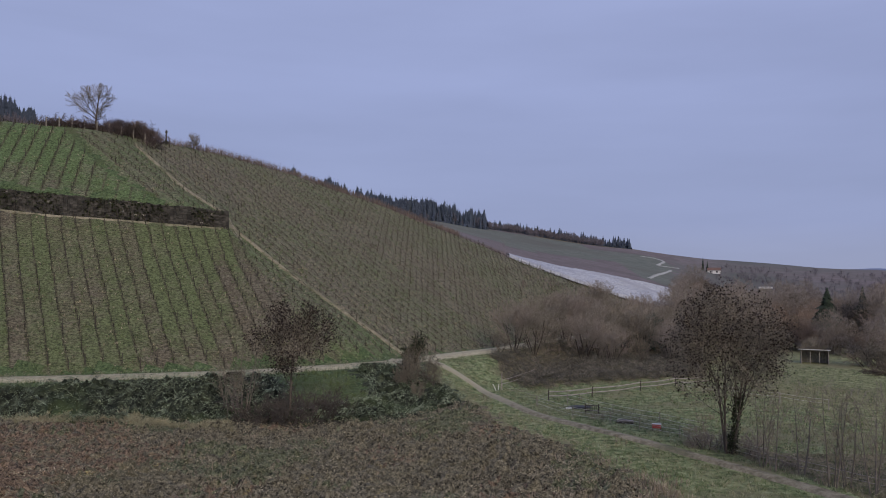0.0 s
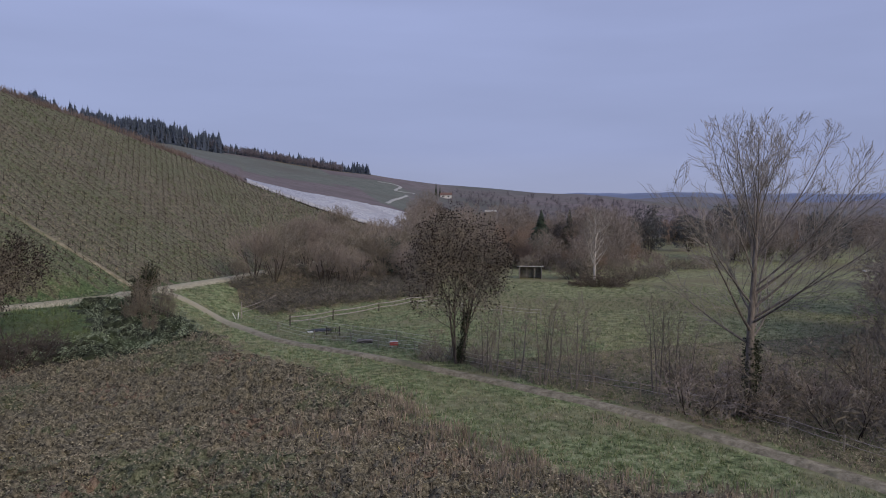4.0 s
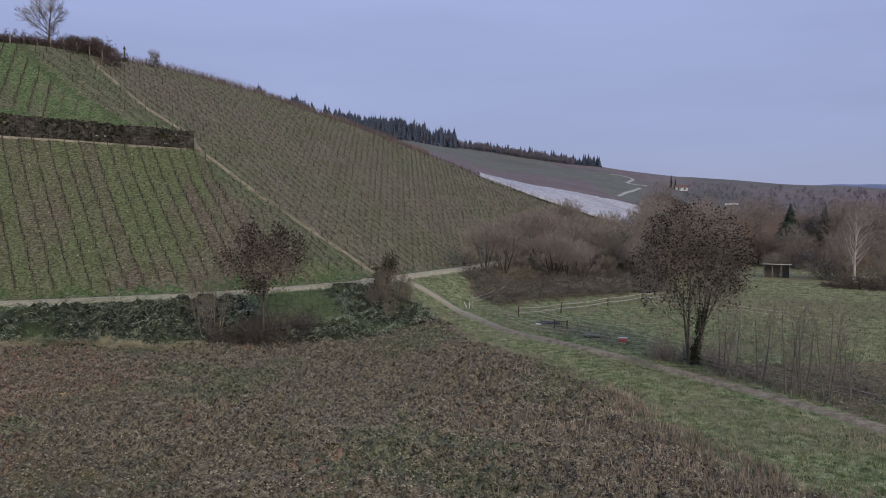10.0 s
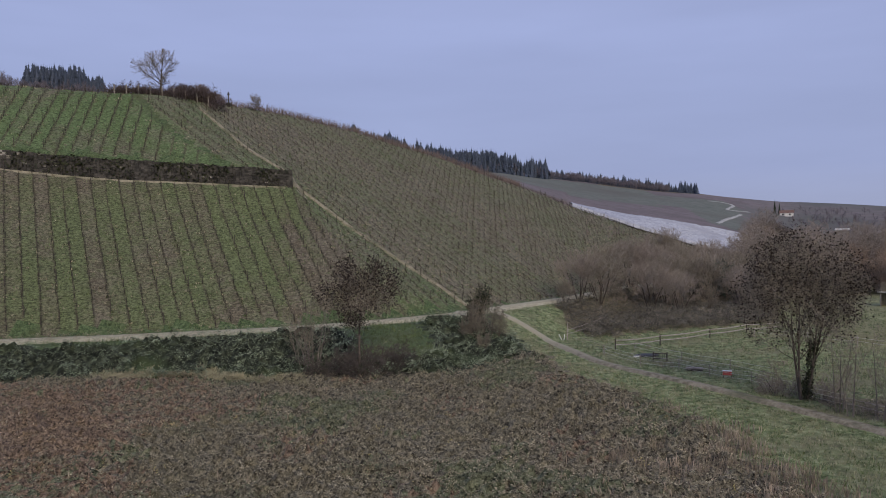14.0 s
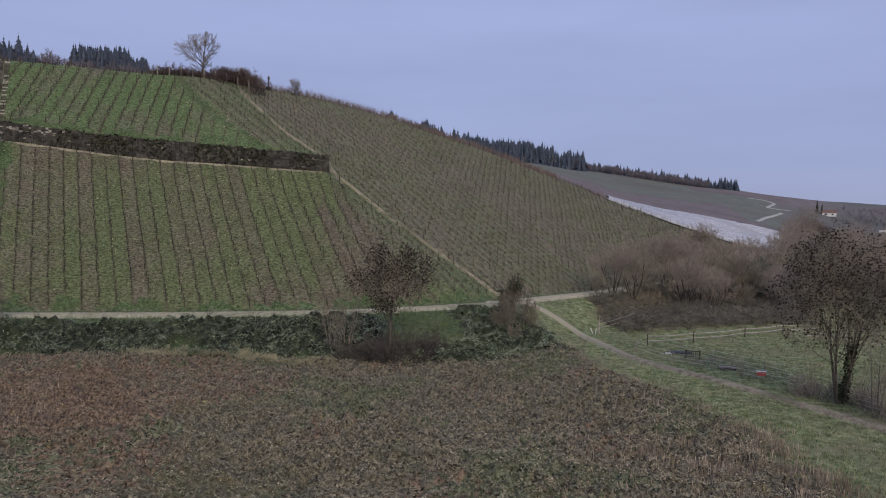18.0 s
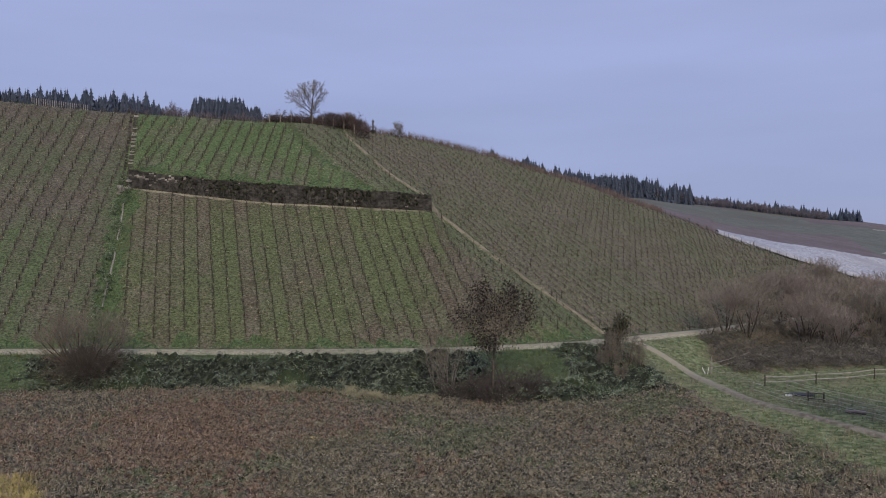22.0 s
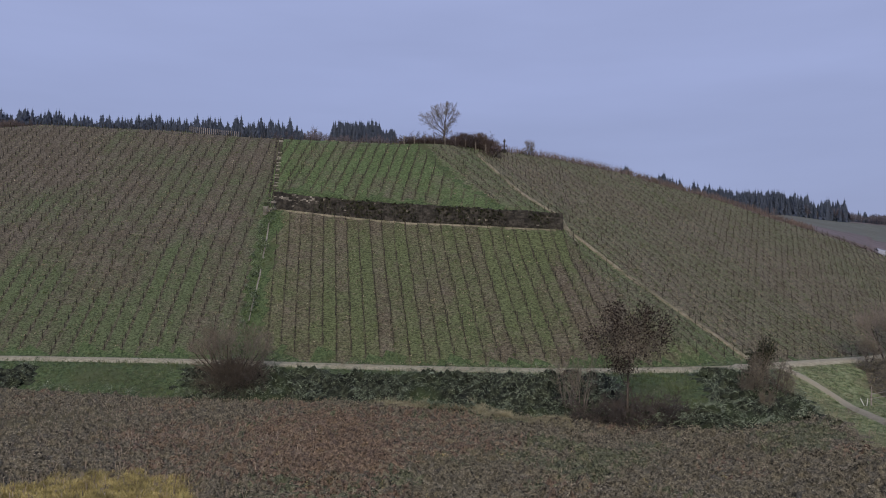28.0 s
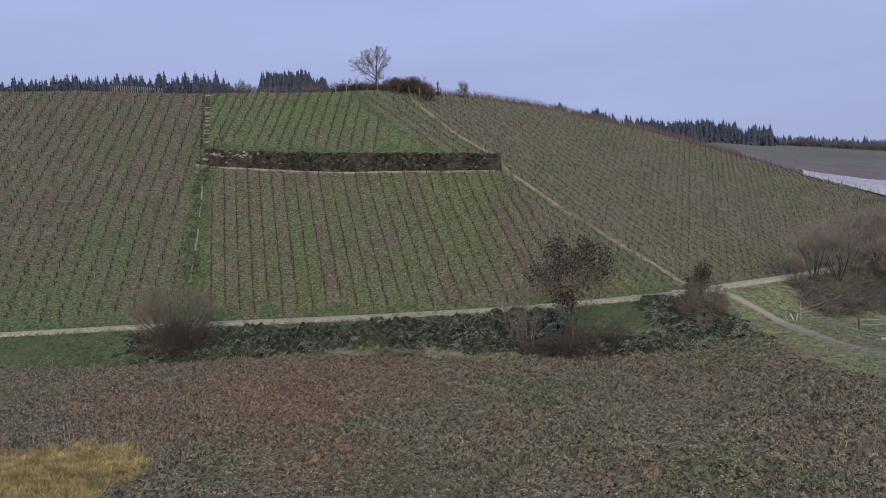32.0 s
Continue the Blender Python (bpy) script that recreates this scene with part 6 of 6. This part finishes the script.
def weed_clump(s, p, rng):
    h, lump = weed_lump(p.x, p.y)
    for _ in range(14 if lump > 0.0 else 2):
        x, y = p.x + rng.gauss(0, 0.2), p.y + rng.gauss(0, 0.12)
        s.flat_leaf(Vector((x, y, p.z + weed_lump(x, y)[0] + rng.uniform(-0.04, 0.08))), rng.uniform(0.07, 0.155), rng)
    for _ in range(1):
        b = p + Vector((rng.gauss(0, 0.2), rng.gauss(0, 0.2), h))
        e = b + Vector((rng.gauss(0, 0.25), rng.gauss(0, 0.25), rng.uniform(-0.1, 0.16)))
        w = Vector((rng.uniform(-1, 1), rng.uniform(-1, 1), 0)).normalized() * 0.011
        c = b.lerp(e, 0.5) + Vector((0, 0, 0.1))
        s.quad(b - w, b + w, c + w, c - w)
        s.quad(c - w, c + w, e + w * 0.5, e - w * 0.5)


def dry_stem(s, p, rng):
    h = rng.uniform(0.3, 0.75)
    for _ in range(3):
        b = p + Vector((rng.gauss(0, 0.15), rng.gauss(0, 0.15), 0))
        t = b + Vector((rng.gauss(0, 0.14), rng.gauss(0, 0.14), h * rng.uniform(0.7, 1.1)))
        w = Vector((rng.uniform(-1, 1), rng.uniform(-1, 1), 0)).normalized() * 0.014
        s.quad(b - w, b + w, t + w * 1.6, t - w * 1.6)


def bramble_clump(s, p, rng):
    h, lump = bramble_lump(p.x, p.y)
    for _ in range(17 if lump > 0.05 else 1):
        x, y = p.x + rng.gauss(0, 0.28), p.y + rng.gauss(0, 0.2)
        s.flat_leaf(Vector((x, y, p.z + bramble_lump(x, y)[0] + rng.uniform(-0.08, 0.12))), rng.uniform(0.1, 0.21), rng)
    b = p + Vector((0, 0, h * 0.8))
    e = p + Vector((rng.gauss(0, 0.6), rng.gauss(0, 0.6), h * rng.uniform(0.7, 1.1) + 0.1))
    m = b.lerp(e, 0.5) + Vector((0, 0, 0.25))
    s.tube([b, m, e], [0.012, 0.012, 0.008], 3)


def straw_tuft(s, p, rng):
    for _ in range(7):
        b = p + Vector((rng.gauss(0, 0.12), rng.gauss(0, 0.12), 0))
        t = b + Vector((rng.gauss(0, 0.28), rng.gauss(0, 0.28), rng.uniform(0.12, 0.5)))
        w = Vector((rng.uniform(-1, 1), rng.uniform(-1, 1), 0)).normalized() * 0.0075
        s.quad(b - w, b + w, t + w * 1.8, t - w * 1.8)


def edge_tuft(s, p, rng):
    straw_tuft(s, p + Vector((0, 0, min(0.3, weed_lump(p.x, p.y)[0]))), rng)


def grass_tuft(s, p, rng):
    for _ in range(5):
        b = p + Vector((rng.gauss(0, 0.14), rng.gauss(0, 0.14), -0.02))
        t = b + Vector((rng.gauss(0, 0.1), rng.gauss(0, 0.1), rng.uniform(0.1, 0.28)))
        w = Vector((rng.uniform(-1, 1), rng.uniform(-1, 1), 0)).normalized() * 0.025
        s.tri(b - w, b + w, t)


def long_grass(s, p, rng):
    for _ in range(5):
        b = p + Vector((rng.gauss(0, 0.2), rng.gauss(0, 0.2), -0.02))
        t = b + Vector((rng.gauss(0, 0.2), rng.gauss(0, 0.2), rng.uniform(0.15, 0.55)))
        w = Vector((rng.uniform(-1, 1), rng.uniform(-1, 1), 0)).normalized() * 0.04
        s.tri(b - w, b + w, t)


def not_russet(x, y, az, d):
    u = np.abs(np.sin(x * 91.7 + y * 37.1))
    return ~russet(x, y, az, d) | (u < 0.25)


scatter("withered_weeds", "withered grey-brown weeds covering the fallow field", 62000, (-58, 76), (21, 100), ["weeds"], weed_clump, "weed_leaf", 701, 0.9, not_russet)
scatter("russet_weeds", "russet withered weeds in the fallow field", 16000, (10, 60), (40, 92), ["weeds"], weed_clump, "weed_red", 702, 0.9, russet)
scatter("dry_stems", "upright dry weed stems in the fallow field", 17000, (-40, 76), (24, 90), ["weeds", "grass"], dry_stem, "tan", 703, 0.8,
        lambda x, y, az, d: ((az > 36 + 3 * np.sin(x * 0.4)) & (d > 46)) | ((az < -2) & (x < np.interp(y, WEED_Y, WEED_X) + 1) & (d < 60)) | (np.abs(np.sin(x * 0.3) * np.sin(y * 0.27)) > 0.93))
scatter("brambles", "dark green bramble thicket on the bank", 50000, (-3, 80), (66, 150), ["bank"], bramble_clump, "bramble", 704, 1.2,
        lambda x, y, az, d: rs(x, y)[1] < np.interp(rs(x, y)[0], TRACK_R, TRACK_S) - 3.0)
scatter("straw_patch", "patch of tall straw-yellow grass in the field", 22000, (41, 60), (42, 60), ["weeds"], straw_tuft, "straw", 705, 1.0,
        lambda x, y, az, d: (((az - 50.3) / 7.0) ** 2 + ((d - 50.5) / 6.8) ** 2) < 1 + 0.5 * np.sin(x * 1.7) * np.sin(y * 1.9) - 0.7 * np.abs(np.sin(x * 57.3 + y * 21.1)) ** 2)
scatter("pale_edge_grass", "pale dry grass along the foot of the bank", 15000, (15.5, 30.5), (66, 88), ["weeds", "bank"], edge_tuft, "edge_straw", 706, 1.0,
        lambda x, y, az, d: np.abs(d - np.interp(az, (16, 18.5, 23, 28, 31), (70, 71.6, 77.8, 79.6, 80.6)) + 0.5 * np.sin(x * 1.3)) < (1.05 + 0.7 * np.sin(az * 1.1 + 2.6)) * (0.5 + np.abs(np.sin(x * 57.3 + y * 31.1))))
scatter("grass_tufts", "short rough grass tufts beside the trail", 66000, (-58, 75), (22, 135), ["grass", "lush", "meadow", "litter"], grass_tuft, "blade", 707, 0.9)
scatter("bleached_tufts", "bleached grass tufts among the green", 26000, (-58, 10), (22, 110), ["grass", "meadow", "litter"], grass_tuft, "blade_pale", 717, 0.9)
scatter("stair_brambles", "dark creepers beside the stair and channel", 6000, (34, 44), (92, 132), ["lush"], bramble_clump, "bramble", 718, 1.0,
        lambda x, y, az, d: (row_scale(x, y, STRIP_AZ) < STRIP_WEST + 1.9 + np.sin(y * 0.9) * 0.5) & (row_scale(x, y, STRIP_AZ) > STRIP_WEST - 0.2))
scatter("bank_creepers", "low green creepers among the grass of the bank", 9000, (-3, 80), (66, 150), ["lush"], bramble_clump, "weed_green", 720, 1.0,
        lambda x, y, az, d: rs(x, y)[1] < np.interp(rs(x, y)[0], TRACK_R, TRACK_S) - 3.2)
scatter("bank_grass", "long green grass on the bank below the track", 18000, (3, 80), (70, 150), ["lush"], long_grass, "blade", 719, 1.0)
scatter("litter_weeds", "brown leaf litter and dead stalks under the trees", 15000, (-60, -3), (40, 130), ["litter"], weed_clump, "weed_leaf", 708, 0.9)
scatter("thicket_brambles", "withered brambles filling the thicket right of the fork", 15000, (-19, -3.4), (92, 140), ["litter"], bramble_clump, "dead_bramble", 709, 1.0)


def lane_tuft(s, p, rng):
    for _ in range(4):
        b = p + Vector((rng.gauss(0, 0.2), rng.gauss(0, 0.2), -0.03))
        t = b + Vector((rng.gauss(0, 0.12), rng.gauss(0, 0.12), rng.uniform(0.12, 0.34)))
        w = Vector((rng.uniform(-1, 1), rng.uniform(-1, 1), 0)).normalized() * rng.uniform(0.04, 0.1)
        s.tri(b - w, b + w, t)


def brow_cane(s, p, rng):
    for _ in range(6):
        b = p + Vector((rng.gauss(0, 0.5), rng.gauss(0, 0.5), -0.05))
        t = b + Vector((rng.gauss(0, 0.25), rng.gauss(0, 0.25), rng.uniform(0.5, 1.5)))
        w = Vector((rng.uniform(-1, 1), rng.uniform(-1, 1), 0)).normalized() * 0.03
        s.quad(b - w, b + w, t + w * 0.5, t - w * 0.5)


VINES = ["vine_left", "vine_low", "vine_up", "vine_right", "vine_spur"]
scatter("lane_grass", "tufts of grass in the lanes between vines", 20000, (-16, 78), (92, 215), VINES, lane_tuft, "blade", 711, 1.0)
scatter("lane_litter", "withered leaves and weeds in the lanes between vines", 12000, (-16, 78), (92, 215), VINES, lane_tuft, "weed_leaf", 712, 1.0)
scatter("brow_canes", "reddish unpruned canes along the brow", 8000, (-1, 23), (140, 215), ["scrub"], brow_cane, "twig_red", 713, 1.0)


def orchard_cane(s, p, rng):
    for _ in range(9):
        b = p + Vector((rng.gauss(0, 0.4), rng.gauss(0, 0.4), -0.05))
        t = b + Vector((rng.gauss(0, 0.5), rng.gauss(0, 0.5), rng.uniform(0.8, 2.3)))
        w = Vector((rng.uniform(-1, 1), rng.uniform(-1, 1), 0)).normalized() * 0.04
        s.quad(b - w, b + w, t + w * 0.5, t - w * 0.5)


scatter("orchard_canes", "reddish-brown bare bushes in rows behind the brow", 2600, (27.5, 47), (150, 190), ["scrub"], orchard_cane, "twig_red", 721, 1.0,
        lambda x, y, az, d: (d > np.interp(az, BROW_AZ, BROW_D) + 3) & (d < np.interp(az, BROW_AZ, BROW_D) + 15) & ((d * 0.25) % 1.0 < 0.45))


def tan_tuft(s, p, rng):
    for _ in range(7):
        b = p + Vector((rng.gauss(0, 0.14), rng.gauss(0, 0.14), 0))
        t = b + Vector((rng.gauss(0, 0.12), rng.gauss(0, 0.12), rng.uniform(0.3, 0.85)))
        w = Vector((rng.uniform(-1, 1), rng.uniform(-1, 1), 0)).normalized() * 0.01
        s.quad(b - w, b + w, t + w * 1.5, t - w * 1.5)


def tan_spot(x, y, az, d):
    edge_x = np.interp(y, WEED_Y, WEED_X)
    return (x > edge_x - 6 - 3 * np.sin(y * 0.6)) & (x < edge_x + 1.5) & (y < 50 + 4 * np.sin(x)) & (np.sin(x * 0.9) * np.sin(y * 0.8) > -0.35)


scatter("green_weeds", "patches of green leaves among the withered weeds", 14000, (-38, 50), (24, 92), ["weeds"], weed_clump, "weed_green", 714, 0.9, green_spot)
scatter("near_green_weeds", "low green leaves spreading through the near weeds", 11000, (-45, 45), (20, 44), ["weeds"], weed_clump, "weed_green", 722, 0.9,
        lambda x, y, az, d: np.sin(x * 0.31 + 0.6) * np.sin(y * 0.37 + 1.1) + 0.5 * np.sin(x * 0.83 + y * 0.5) + 0.25 * np.sin(x * 83.1 + y * 57.7) > (d - 30) * 0.045)
scatter("tan_grass", "tan dry grass along the edge of the fallow field", 9000, (-45, 0), (22, 66), ["weeds", "grass"], tan_tuft, "tan", 715, 0.9, tan_spot)
scatter("yellow_leaves", "scattered yellowish leaves low in the weeds", 5000, (-40, 40), (22, 60), ["weeds"], weed_clump, "straw", 716, 0.9,
        lambda x, y, az, d: np.sin(x * 0.8 + 2) * np.sin(y * 0.9) + 0.5 * np.sin(x * 2.3) * np.sin(y * 2.1) > 1.0)
